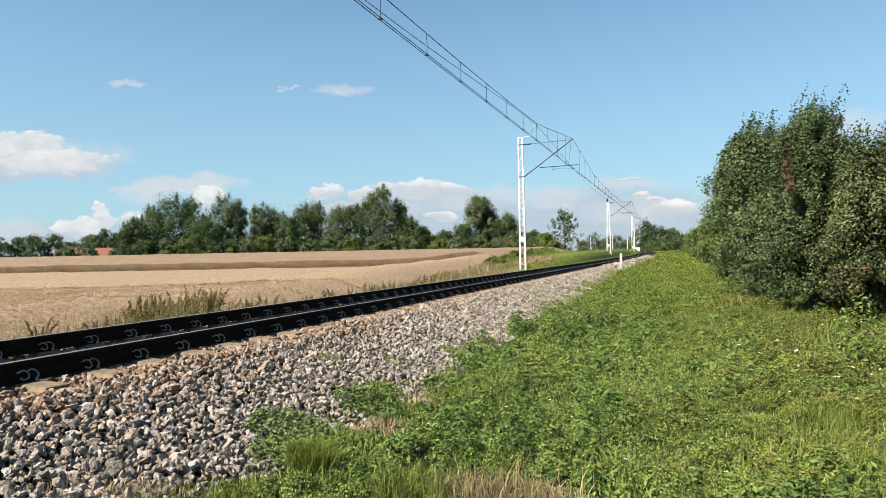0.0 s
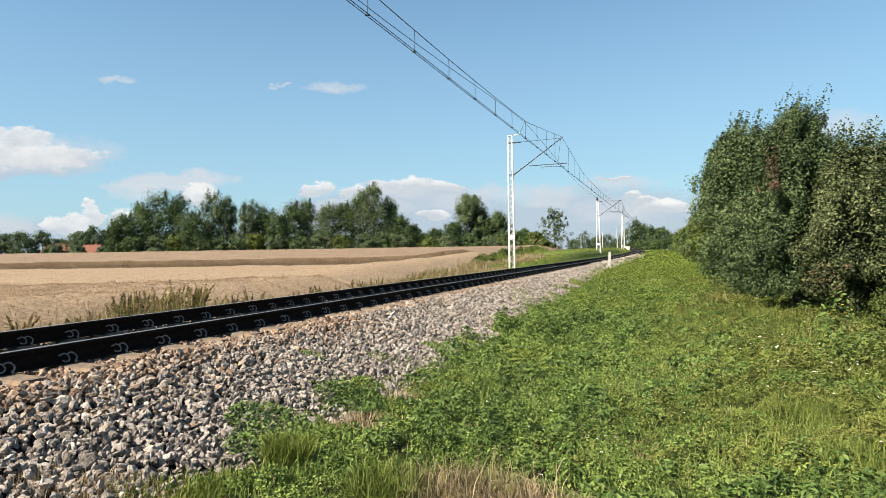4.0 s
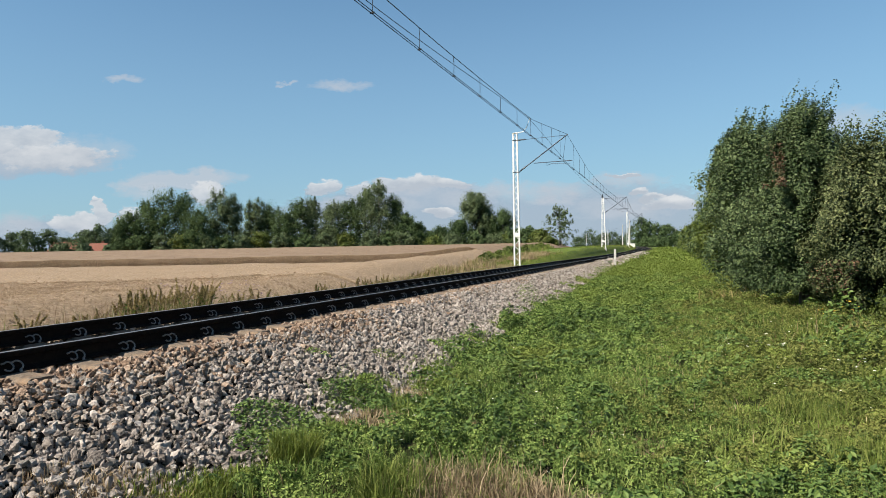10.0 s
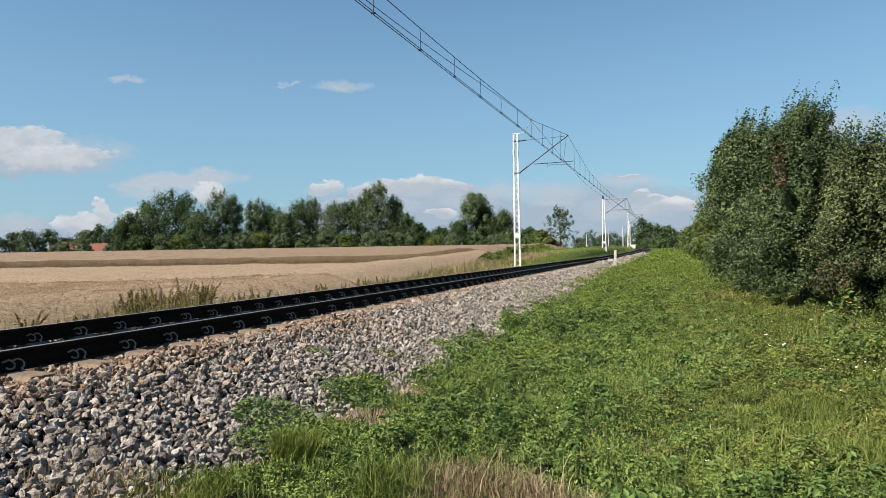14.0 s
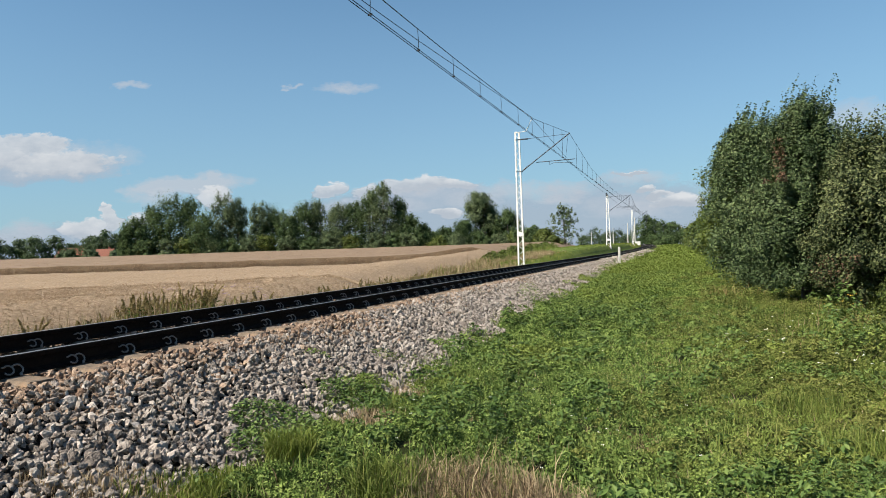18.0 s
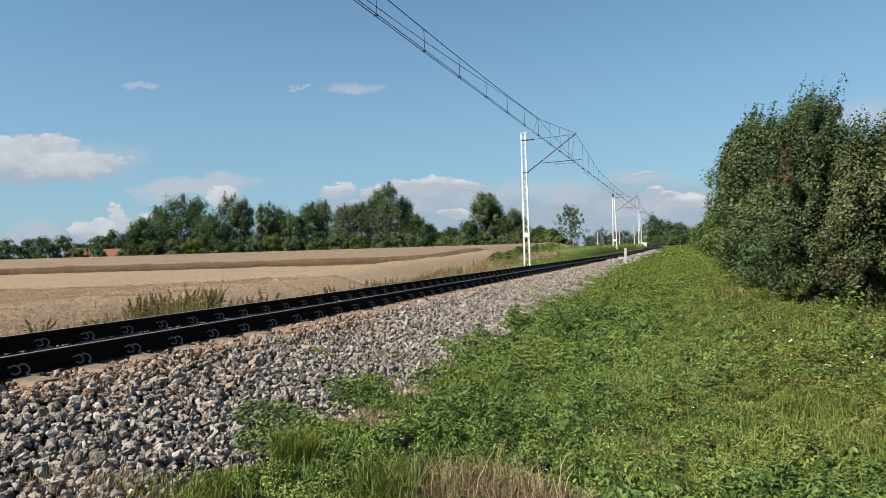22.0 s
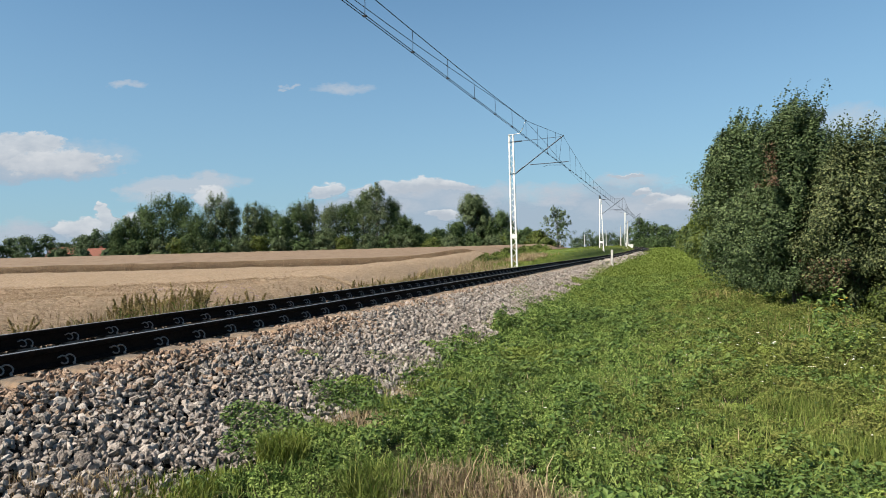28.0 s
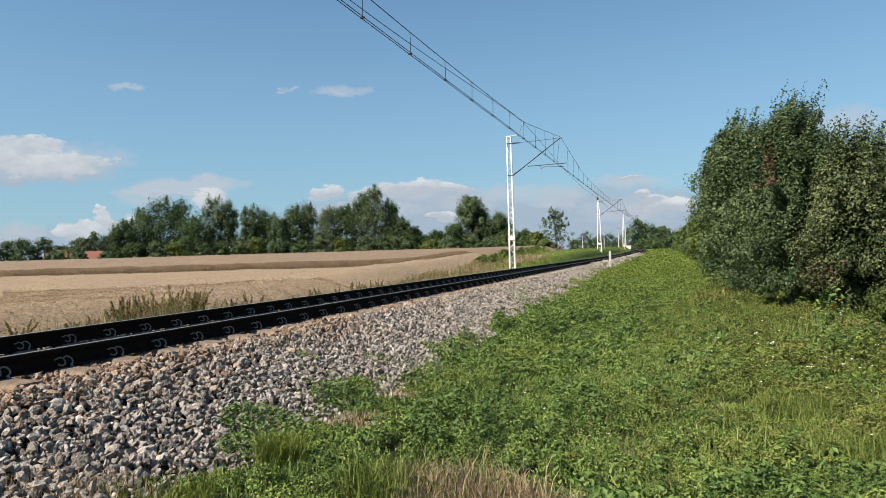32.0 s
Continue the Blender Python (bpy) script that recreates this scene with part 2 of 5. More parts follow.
M_SLEEPER = shade("weathered_concrete", [(0.3, (0.105, 0.08, 0.058)), (0.55, (0.155, 0.122, 0.09)), (0.8, (0.22, 0.182, 0.142))], 0.9, 16.0, 1.0, 45.0, detail=9.0,
                  stain=((0.22, 0.14, 0.08), 5.0, 0.5, 0.75))
M_WHITE = shade("white_paint", [(0.25, (0.62, 0.62, 0.60)), (0.7, (0.82, 0.82, 0.80))], 0.55, 6.0, 0.1, 50.0, stain=((0.35, 0.30, 0.25), 3.0, 0.62, 0.85))
M_GALV = shade("galvanised_steel", [(0.3, (0.03, 0.042, 0.06)), (0.7, (0.065, 0.08, 0.105))], 0.5, 12.0, 0.1, 80.0, metal=0.4)
M_WIRE = shade("oxidised_copper_wire", [(0.3, (0.012, 0.016, 0.024)), (0.7, (0.03, 0.036, 0.045))], 0.6, 20.0, 0.0, spec=0.15)
M_INSUL = shade("glazed_insulator", [(0.3, (0.03, 0.037, 0.045)), (0.7, (0.07, 0.08, 0.095))], 0.25, 10.0, 0.0)
M_CONCRETE = shade("pale_concrete", [(0.3, (0.42, 0.41, 0.38)), (0.7, (0.62, 0.60, 0.56))], 0.85, 5.0, 0.3, 60.0)
M_WHEAT = shade("ripe_wheat", [(0.3, (0.15, 0.102, 0.06)), (0.5, (0.245, 0.178, 0.112)), (0.7, (0.345, 0.26, 0.174))], 0.9, 11.0, 1.0, 34.0, detail=10.0)
M_EAR = shade("wheat_ear", [(0.2, (0.235, 0.177, 0.113)), (0.5, (0.33, 0.252, 0.168)), (0.8, (0.435, 0.345, 0.24))], 0.8, 0.9, 0.0, island=0.6, leaf=0.2)
M_RYE = shade("brown_crop", [(0.25, (0.13, 0.087, 0.053)), (0.5, (0.183, 0.128, 0.081)), (0.75, (0.232, 0.168, 0.11))], 0.9, 0.8, 0.9, 20.0)
M_BROWN_EAR = shade("brown_ear", [(0.2, (0.15, 0.096, 0.054)), (0.5, (0.225, 0.152, 0.092)), (0.8, (0.30, 0.218, 0.142))], 0.8, 0.6, 0.0, island=0.6, leaf=0.2)
M_LEAF = shade("meadow_leaf", [(0.2, (0.046, 0.086, 0.018)), (0.5, (0.106, 0.168, 0.035)), (0.8, (0.21, 0.275, 0.07))], 0.6, 0.7, 0.0, island=0.42, leaf=0.06, spec=0.12, stain=((0.18, 0.195, 0.045), 0.45, 0.52, 0.78))
M_CLOVER = shade("clover_leaf", [(0.2, (0.042, 0.077, 0.018)), (0.5, (0.108, 0.169, 0.041)), (0.8, (0.232, 0.3, 0.089))], 0.65, 4.0, 0.0, island=0.8, leaf=0.05, spec=0.03,
                 stain=((0.155, 0.185, 0.042), 0.45, 0.5, 0.75))
M_YARROW = shade("yellowish_leaf", [(0.2, (0.048, 0.066, 0.016)), (0.5, (0.105, 0.13, 0.031)), (0.8, (0.195, 0.21, 0.066))], 0.65, 3.0, 0.0, island=0.8, leaf=0.05, spec=0.03,
                 stain=((0.2, 0.2, 0.06), 0.8, 0.56, 0.8))
M_LEAF_DARK = shade("dock_leaf", [(0.2, (0.036, 0.07, 0.017)), (0.5, (0.076, 0.13, 0.031)), (0.8, (0.155, 0.215, 0.06))], 0.55, 1.0, 0.0, island=0.55, leaf=0.1, spec=0.15)
M_BLADE = shade("grass_blade", [(0.2, (0.072, 0.105, 0.019)), (0.5, (0.135, 0.172, 0.034)), (0.8, (0.21, 0.223, 0.07))], 0.6, 0.6, 0.0, island=0.6, leaf=0.12, spec=0.05)
M_SHORT = shade("short_grass", [(0.2, (0.042, 0.07, 0.014)), (0.5, (0.098, 0.138, 0.028)), (0.8, (0.2, 0.23, 0.065))], 0.6, 0.6, 0.0, island=0.7, leaf=0.06, spec=0.04)
M_TURF = shade("smooth_turf", [(0.2, (0.07, 0.11, 0.022)), (0.5, (0.125, 0.172, 0.037)), (0.8, (0.2, 0.235, 0.064))], 0.65, 0.9, 0.0, island=0.4, leaf=0.12, spec=0.05)
M_BROWN = shade("withered_grass", [(0.2, (0.075, 0.05, 0.029)), (0.5, (0.2, 0.145, 0.084)), (0.8, (0.43, 0.35, 0.22))], 0.8, 1.0, 0.0, island=0.8, leaf=0.2)
M_DRY = shade("dry_grass", [(0.2, (0.15, 0.103, 0.055)), (0.5, (0.285, 0.213, 0.122)), (0.8, (0.46, 0.375, 0.237))], 0.8, 1.0, 0.0, island=0.7, leaf=0.25)
M_SEED = shade("brown_seed_head", [(0.2, (0.13, 0.105, 0.04)), (0.5, (0.22, 0.18, 0.07)), (0.8, (0.34, 0.28, 0.125))], 0.85, 3.0, 0.0, island=0.6, leaf=0.25)
M_BUSH = shade("bush_leaf", [(0.2, (0.022, 0.04, 0.014)), (0.5, (0.052, 0.083, 0.03)), (0.8, (0.145, 0.19, 0.083))], 0.55, 0.8, 0.0, island=0.5, leaf=0.06, spec=0.15)
M_OLIVE = shade("olive_bush_leaf", [(0.2, (0.027, 0.04, 0.015)), (0.5, (0.064, 0.085, 0.031)), (0.8, (0.17, 0.19, 0.083))], 0.55, 0.8, 0.0, island=0.6, leaf=0.06, spec=0.15)
M_BUSH_PALE = shade("pale_bush_leaf", [(0.2, (0.045, 0.068, 0.017)), (0.5, (0.09, 0.122, 0.028)), (0.8, (0.155, 0.185, 0.055))], 0.45, 0.8, 0.0, island=0.55, leaf=0.28, spec=0.12)
M_RED_LEAF = shade("withered_leaf", [(0.2, (0.06, 0.032, 0.019)), (0.8, (0.15, 0.083, 0.046))], 0.7, 2.0, 0.0, island=0.6, leaf=0.15)
M_TREE = shade("tree_leaf", [(0.2, (0.03, 0.052, 0.022)), (0.5, (0.064, 0.1, 0.039)), (0.8, (0.125, 0.172, 0.07))], 0.6, 0.25, 0.0, island=0.4, leaf=0.12, spec=0.05)
M_BIRCH = shade("birch_leaf", [(0.2, (0.046, 0.07, 0.034)), (0.5, (0.094, 0.128, 0.062)), (0.8, (0.16, 0.197, 0.102))], 0.6, 0.25, 0.0, island=0.4, leaf=0.12, spec=0.05)
M_FAR_TREE = shade("far_tree_leaf", [(0.2, (0.045, 0.07, 0.038)), (0.5, (0.07, 0.105, 0.05)), (0.8, (0.10, 0.14, 0.07))], 0.6, 0.2, 0.0, island=0.5, leaf=0.2, spec=0.12)
M_BARK = shade("bark", [(0.3, (0.05, 0.04, 0.03)), (0.7, (0.12, 0.10, 0.08))], 0.95, 8.0, 0.6, 30.0)
M_YELLOW = shade("yellow_flower", [(0.3, (0.38, 0.24, 0.02)), (0.7, (0.52, 0.34, 0.04))], 0.7, 5.0, 0.0)
M_PETAL = shade("white_flower", [(0.3, (0.65, 0.65, 0.58)), (0.7, (0.8, 0.8, 0.75))], 0.7, 5.0, 0.0)
M_LILAC = shade("lilac_flower", [(0.3, (0.22, 0.16, 0.22)), (0.7, (0.35, 0.26, 0.34))], 0.8, 5.0, 0.0)
M_ROOF = shade("red_roof_tile", [(0.3, (0.13, 0.042, 0.026)), (0.7, (0.195, 0.07, 0.042))], 0.8, 3.0, 0.5, 6.0)
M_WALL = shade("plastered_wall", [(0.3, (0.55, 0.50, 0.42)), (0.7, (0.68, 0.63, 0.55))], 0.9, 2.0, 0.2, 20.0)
M_GLASS = shade("window_glass", [(0.3, (0.03, 0.035, 0.04)), (0.7, (0.05, 0.055, 0.06))], 0.1, 2.0, 0.0)

rng = np.random.default_rng(7)


# ---- mesh helpers ----
def mesh_np(name, verts, faces, mats, mat_index=None, smooth=False):
    """A mesh from arrays: faces is an (n, k) array or a list of such arrays."""
    me = bpy.data.meshes.new(name)
    verts = np.asarray(verts, np.float32)
    groups = [np.asarray(a, np.int32) for a in (faces if isinstance(faces, list) else [faces]) if len(a)]
    me.vertices.add(len(verts))
    me.vertices.foreach_set("co", verts.ravel())
    loops = np.concatenate([a.ravel() for a in groups])
    sizes = np.concatenate([np.full(len(a), a.shape[1], np.int32) for a in groups])
    me.loops.add(len(loops))
    me.loops.foreach_set("vertex_index", loops)
    me.polygons.add(len(sizes))
    me.polygons.foreach_set("loop_start", np.concatenate([[0], np.cumsum(sizes)[:-1]]).astype(np.int32))
    for mt in (mats if isinstance(mats, (list, tuple)) else [mats]):
        me.materials.append(mt)
    if mat_index is not None:
        me.polygons.foreach_set("material_index", np.asarray(mat_index, np.int32))
    me.polygons.foreach_set("use_smooth", np.broadcast_to(smooth, len(sizes)).astype(bool))
    me.update(calc_edges=True)
    me.validate()
    return me


def child(name, me, parent, label=""):
    ob = new(name, me)
    ob.parent = parent
    return tagged(ob, label) if label else ob


def part(name, bm, material, parent, label="", smooth=False):
    me = bpy.data.meshes.new(name)
    bm.to_mesh(me)
    bm.free()
    for mt in (material if isinstance(material, (list, tuple)) else [material]):
        me.materials.append(mt)
    if smooth:
        for p in me.polygons:
            p.use_smooth = True
    return child(name, me, parent, label)


def add_box(bm, c, s, m=None):
    mat = Matrix.Translation(c) @ (m or Matrix()) @ Matrix.Diagonal((*s, 1))
    return bmesh.ops.create_cube(bm, size=1, matrix=mat)["verts"]


def bevelled_box(c, s, w=0.01, m=None):
    bm = bmesh.new()
    add_box(bm, c, s, m)
    bmesh.ops.bevel(bm, geom=bm.edges[:], offset=w, segments=1, affect="EDGES")
    return bm


def tube(points, radii, sides=6, closed_ends=True):
    """Vertices and quads of a tube along points."""
    pts = np.asarray(points, float)
    n = len(pts)
    rad = np.broadcast_to(np.asarray(radii, float), (n,))
    d = np.gradient(pts, axis=0)
    d /= np.linalg.norm(d, axis=1)[:, None] + 1e-9
    ref = np.where(np.abs(d[:, 2:3]) > 0.9, [[1.0, 0, 0]], [[0, 0, 1.0]])
    a = np.cross(d, ref)
    a /= np.linalg.norm(a, axis=1)[:, None] + 1e-9
    b = np.cross(d, a)
    th = np.linspace(0, 2 * np.pi, sides, endpoint=False)
    v = pts[:, None] + rad[:, None, None] * (a[:, None] * np.cos(th)[None, :, None] + b[:, None] * np.sin(th)[None, :, None])
    i = np.arange(n - 1)[:, None] * sides
    j = np.arange(sides)[None]
    k = (j + 1) % sides
    q = np.stack([i + j, i + k, i + sides + k, i + sides + j], -1).reshape(-1, 4)
    return v.reshape(-1, 3), q


def join(chunks):
    vs, fs, o = [], [], 0
    for v, q in chunks:
        vs.append(v)
        fs.append(q + o)
        o += len(v)
    return np.concatenate(vs), np.concatenate(fs)


def tube_part(name, points, radii, material, parent, sides=6, label=""):
    v, q = tube(points, radii, sides)
    return child(name, mesh_np(name, v, q, material, smooth=True), parent, label)


def leaves(pos, size, up=0.5, wide=0.55, gen=None, out=None, jitter=1.0):
    """Small folded leaves: rhombs of two triangles, tilted at random. up: how far they face the sky; out: a way that they face."""
    r = gen or rng
    n = len(pos)
    size = np.broadcast_to(np.asarray(size, float), (n,))[:, None]
    nrm = r.normal(size=(n, 3)) * jitter
    nrm[:, 2] = np.abs(nrm[:, 2]) + up * 2
    if out is not None:
        nrm += out
    nrm /= np.linalg.norm(nrm, axis=1)[:, None]
    t = r.normal(size=(n, 3))
    t -= nrm * (t * nrm).sum(1)[:, None]
    t /= np.linalg.norm(t, axis=1)[:, None] + 1e-9
    s = np.cross(nrm, t)
    base = pos - t * size * 0.5
    mid = pos + nrm * size * 0.10
    v = np.stack([base, mid + s * size * wide * 0.5, pos + t * size * 0.5, mid - s * size * wide * 0.5], 1).reshape(-1, 3)
    o = np.arange(n)[:, None] * 4
    f = np.concatenate([o + [0, 1, 2], o + [0, 2, 3]], 1).reshape(-1, 3)
    return v, f


def blades(pos, height, width, lean=0.35, gen=None):
    """Grass blades: narrow bent strips of three triangles."""
    r = gen or rng
    n = len(pos)
    h = np.broadcast_to(np.asarray(height, float), (n,))[:, None]
    w = np.broadcast_to(np.asarray(width, float), (n,))[:, None]
    a = r.uniform(0, 2 * np.pi, n)
    side = np.stack([np.cos(a), np.sin(a), 0 * a], 1)
    b = r.uniform(0, 2 * np.pi, n)
    k = np.abs(r.normal(0, lean, n))
    ln = np.stack([np.cos(b) * k, np.sin(b) * k, 0 * a], 1)
    mid = pos + (ln * 0.35 + [0, 0, 0.58]) * h
    tip = pos + (ln + [0, 0, 1.0]) * h - np.stack([0 * a, 0 * a, k * 0.25], 1) * h
    v = np.stack([pos - side * w / 2, pos + side * w / 2, mid - side * w * 0.38, mid + side * w * 0.38, tip], 1).reshape(-1, 3)
    o = np.arange(n)[:, None] * 5
    f = np.concatenate([o + [0, 1, 3], o + [0, 3, 2], o + [2, 3, 4]], 1).reshape(-1, 3)
    return v, f


# ---- the lie of the land ----
def smooth(a, b, x):
    t = np.clip((np.asarray(x, float) - a) / (b - a), 0, 1)
    return t * t * (3 - 2 * t)


def bend(y):
    """The line's centre: straight, then a wide curve to the left."""
    y = np.asarray(y, float)
    return np.where(y < 500, -np.maximum(y - 140, 0) ** 2 / 1600, -81 - (y - 500) * 0.45)


def rail_z(y):
    """Height of the rail tops: level, then a gentle climb."""
    return 0.95 * smooth(60, 230, y)


def depth(x, y):
    return -math.sin(AXIS) * (x - 5.9) + math.cos(AXIS) * y


def wave(x, y, s, k=0.0):
    return np.sin(x * s + 1.3 + k) * np.cos(y * s * 0.83 + 0.4 - k) + 0.5 * np.sin(x * s * 2.3 - y * s * 1.7 + k)


FIELD_D = np.array([-2000, 5, 25, 60, 100, 150, 220, 400, 3000])
FIELD_Z = np.array([-1.1, -1.1, -1.0, -0.80, -0.05, 0.76, 1.25, 1.6, 1.6])
STRIP_Y = np.array([-2000, 5, 26, 41, 60, 80, 120, 200, 400, 3000])
STRIP_Z = np.array([-0.95, -0.95, -0.75, -0.25, 0.35, 0.8, 1.0, 1.1, 1.3, 1.5])


def land(x, y):
    x, y = np.asarray(x, float), np.asarray(y, float)
    u = x - bend(y)
    rz = rail_z(y)
    right = -0.76 + 0.40 * smooth(9, 45, y) + rz * 0.9 + 0.03 * wave(x, y, 0.9) - 0.10 * smooth(3.2, 4.6, u) * (1 - smooth(12, 30, y))
    right = right + 0.1
    strip = np.interp(y, STRIP_Y, STRIP_Z) + 0.06 * wave(x, y, 0.35)
    field = np.interp(depth(x, y), FIELD_D, FIELD_Z) + 0.25 * smooth(700, 900, 784 + 1190 * np.clip((u + 8) / np.maximum(y, 30), -1, 1))
    mound = smooth(-6, -16 - 0.1 * np.clip(y - 60, 0, 200), u)
    left = strip * (1 - mound) + field * mound
    side = np.where(u > 0, right, left)
    far = smooth(2.2, 3.4, np.abs(u))
    core = rz - np.where(u > 0, 0.85, 0.5)
    return np.where(np.abs(u) < 1.9, core, core * (1 - far) + side * far)


def graded(lo, hi, fine_lo, fine_hi, step, grow=1.18):
    mid = list(np.arange(fine_lo, fine_hi + 1e-6, step))
    out, s, v = [], step, fine_hi
    while v < hi:
        s *= grow
        v += s
        out.append(min(v, hi))
    pre, s, v = [], step, fine_lo
    while v > lo:
        s *= grow
        v -= s
        pre.append(max(v, lo))
    return np.array(pre[::-1] + mid + out)


def sheet(xs, ys, zf):
    gx, gy = np.meshgrid(xs, ys)
    v = np.stack([gx, gy, zf(gx, gy)], -1).reshape(-1, 3)
    nx, ny = len(xs), len(ys)
    i = (np.arange(ny - 1)[:, None] * nx + np.arange(nx - 1)[None]).ravel()
    return v, np.stack([i, i + 1, i + nx + 1, i + nx], -1)


xs = graded(-4500, 4500, -14, 14, 0.4)
ys = graded(-4500, 4500, -4, 60, 0.6, 1.12)
v, q = sheet(xs, ys, land)
# Near faces take the soil darkened as plant shade; the rest is grass cover.
ground = tagged(new("ground", mesh_np("ground", v, q, [M_SOIL_SHADE, M_COVER], ((v[q].mean(1)[:, 1] > 24) | (v[q].mean(1)[:, 1] < -4) | (v[q].mean(1)[:, 0] > 11)).astype(int), smooth=True)), "green meadow ground with bare dry soil, near part coloured dark as plant shade", "ground", kind="structure")

# ---- track ----
S = np.concatenate([np.arange(-25, 140, 2.5), np.arange(140, 520, 5)])
CX, CZ = bend(S), rail_z(S)
DX = np.gradient(CX, S)


def sweep(profile, off):
    """A bar of that cross-section along the line, off metres to the right of its centre."""
    pr = np.asarray(profile, float)
    nx, ny = 1 / np.hypot(1, DX), -DX / np.hypot(1, DX)
    o = off + pr[None, :, 0]
    v = np.stack([CX[:, None] + o * nx[:, None], S[:, None] + o * ny[:, None], CZ[:, None] + pr[None, :, 1]], -1).reshape(-1, 3)
    k = len(pr)
    i = np.arange(len(S) - 1)[:, None] * k
    j = np.arange(k)[None]
    q = np.stack([i + j, i + (j + 1) % k, i + k + (j + 1) % k, i + k + j], -1).reshape(-1, 4)
    return v, q, np.tile(np.arange(k), len(S) - 1)


track = tagged(new("railway_track"), "single railway track with dark rusted rails on concrete sleepers", "railway track")
RAIL = [(-0.075, -0.172), (0.075, -0.172), (0.075, -0.160), (0.016, -0.142), (0.009, -0.13), (0.009, -0.055), (0.034, -0.042), (0.036, -0.010),
        (0.029, -0.0015), (0.0, 0.0), (-0.029, -0.0015), (-0.036, -0.010), (-0.034, -0.042), (-0.009, -0.055), (-0.009, -0.13), (-0.016, -0.142), (-0.075, -0.160)]
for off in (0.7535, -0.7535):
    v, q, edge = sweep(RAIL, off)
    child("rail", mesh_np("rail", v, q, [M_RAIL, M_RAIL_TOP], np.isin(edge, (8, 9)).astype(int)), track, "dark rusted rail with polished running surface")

# sleepers lie a little askew under the rails
PITCH, SKEW = 0.6, 9.3


def sleeper_mesh():
    bm = bmesh.new()
    L2, w = 1.25, 0.13
    rows = [(-L2, 0.0), (-0.95, 0.0), (-0.665, 0.0), (-0.60, -0.07), (0.60, -0.07), (0.665, 0.0), (0.95, 0.0), (L2, 0.0)]
    rings = []
    for x, dz in rows:
        rings.append([bm.verts.new((x, y, z + (dz if z > -0.1 else 0))) for y, z in ((-w, -0.21), (w, -0.21), (w, -0.03), (w - 0.035, 0), (-w + 0.035, 0), (-w, -0.03))])
    for a, b in zip(rings, rings[1:]):
        for i in range(6):
            bm.faces.new((a[i], a[(i + 1) % 6], b[(i + 1) % 6], b[i]))
    bm.faces.new(rings[0][::-1])
    bm.faces.new(rings[-1])
    bmesh.ops.recalc_face_normals(bm, faces=bm.faces[:])
    me = bpy.data.meshes.new("sleeper")
    bm.to_mesh(me)
    bm.free()
    me.materials.append(M_SLEEPER)
    return me


def clip_mesh():
    """A spring clip: two loops of bent round bar on the rail's foot, with its shoulder and a bolt head."""
    chunks = []
    for dy, r, first, stop in ((-0.034, 0.040, 2.3, -2.6), (0.036, 0.042, 2.2, -0.9)):
        th = np.linspace(first, stop, 11)
        p = np.stack([0.02 - 0.012 * np.sin(th), dy + r * np.cos(th), 0.028 + r * np.sin(th)], 1)
        tail = p[:1] + [[0.0, -0.02 if dy < 0 else -0.01, -0.002]]
        chunks.append(tube(np.concatenate([tail, p]), 0.008, 5))
    chunks.append(tube([(0.03, 0.052, -0.03), (0.03, 0.052, -0.012), (0.03, 0.052, -0.002)], (0.013, 0.013, 0.008), 6))
    v, q = join(chunks)
    return mesh_np("rail_clip", v, q, M_CLIP, smooth=True)


SLEEPER, CLIP = sleeper_mesh(), clip_mesh()
FIRST = 4.066
MID = FIRST + 0.7535 * math.tan(radians(SKEW))
for i in range(-12, 110):
    y = MID + i * PITCH
    s = child("sleeper", SLEEPER, track)
    s.matrix_basis = pose(0, y, rail_z(y) - 0.173, 0, 0, 0) @ Matrix.Rotation(radians(-SKEW), 4, "Z") @ pose(0, 0, random.uniform(-0.006, 0.004), random.uniform(-0.5, 0.5), 0, random.uniform(-0.7, 0.7))
    if -8 <= i < 64:
        for off in (0.7535, -0.7535):
            for sgn in ((1, -1) if i < 20 else (1,)):
                c = child("rail_clip", CLIP, s)
                c.matrix_basis = pose(off / math.cos(radians(SKEW)) + sgn * 0.062, 0, 0.026, 0, -sgn * 18, random.uniform(-4, 4) + (0 if sgn > 0 else 180))

# ---- ballast ----
def bed_z(x, y):
    """Top of the ballast: level between the sleepers, then its shoulder's slope."""
    u = np.abs(np.asarray(x, float) - bend(y))
    return rail_z(y) - 0.282 + 0.06 * smooth(0.55, 0.8, u) + 0.04 * smooth(1.2, 1.5, u) - 0.31 * np.maximum(u - 1.62, 0) + 0.02 * wave(x, y, 2.1)


# Sheet under the loose stones, coloured dark as the shade between them.
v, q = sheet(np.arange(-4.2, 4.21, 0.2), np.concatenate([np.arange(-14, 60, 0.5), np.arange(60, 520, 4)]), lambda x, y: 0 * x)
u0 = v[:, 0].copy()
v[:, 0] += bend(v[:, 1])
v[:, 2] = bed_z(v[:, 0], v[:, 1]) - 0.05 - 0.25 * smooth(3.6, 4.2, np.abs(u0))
ballast = tagged(new("ballast", mesh_np("ballast", v, q, M_BED_SHADE, smooth=True)), "bank of grey crushed stone under the railway track", "ballast", kind="structure")


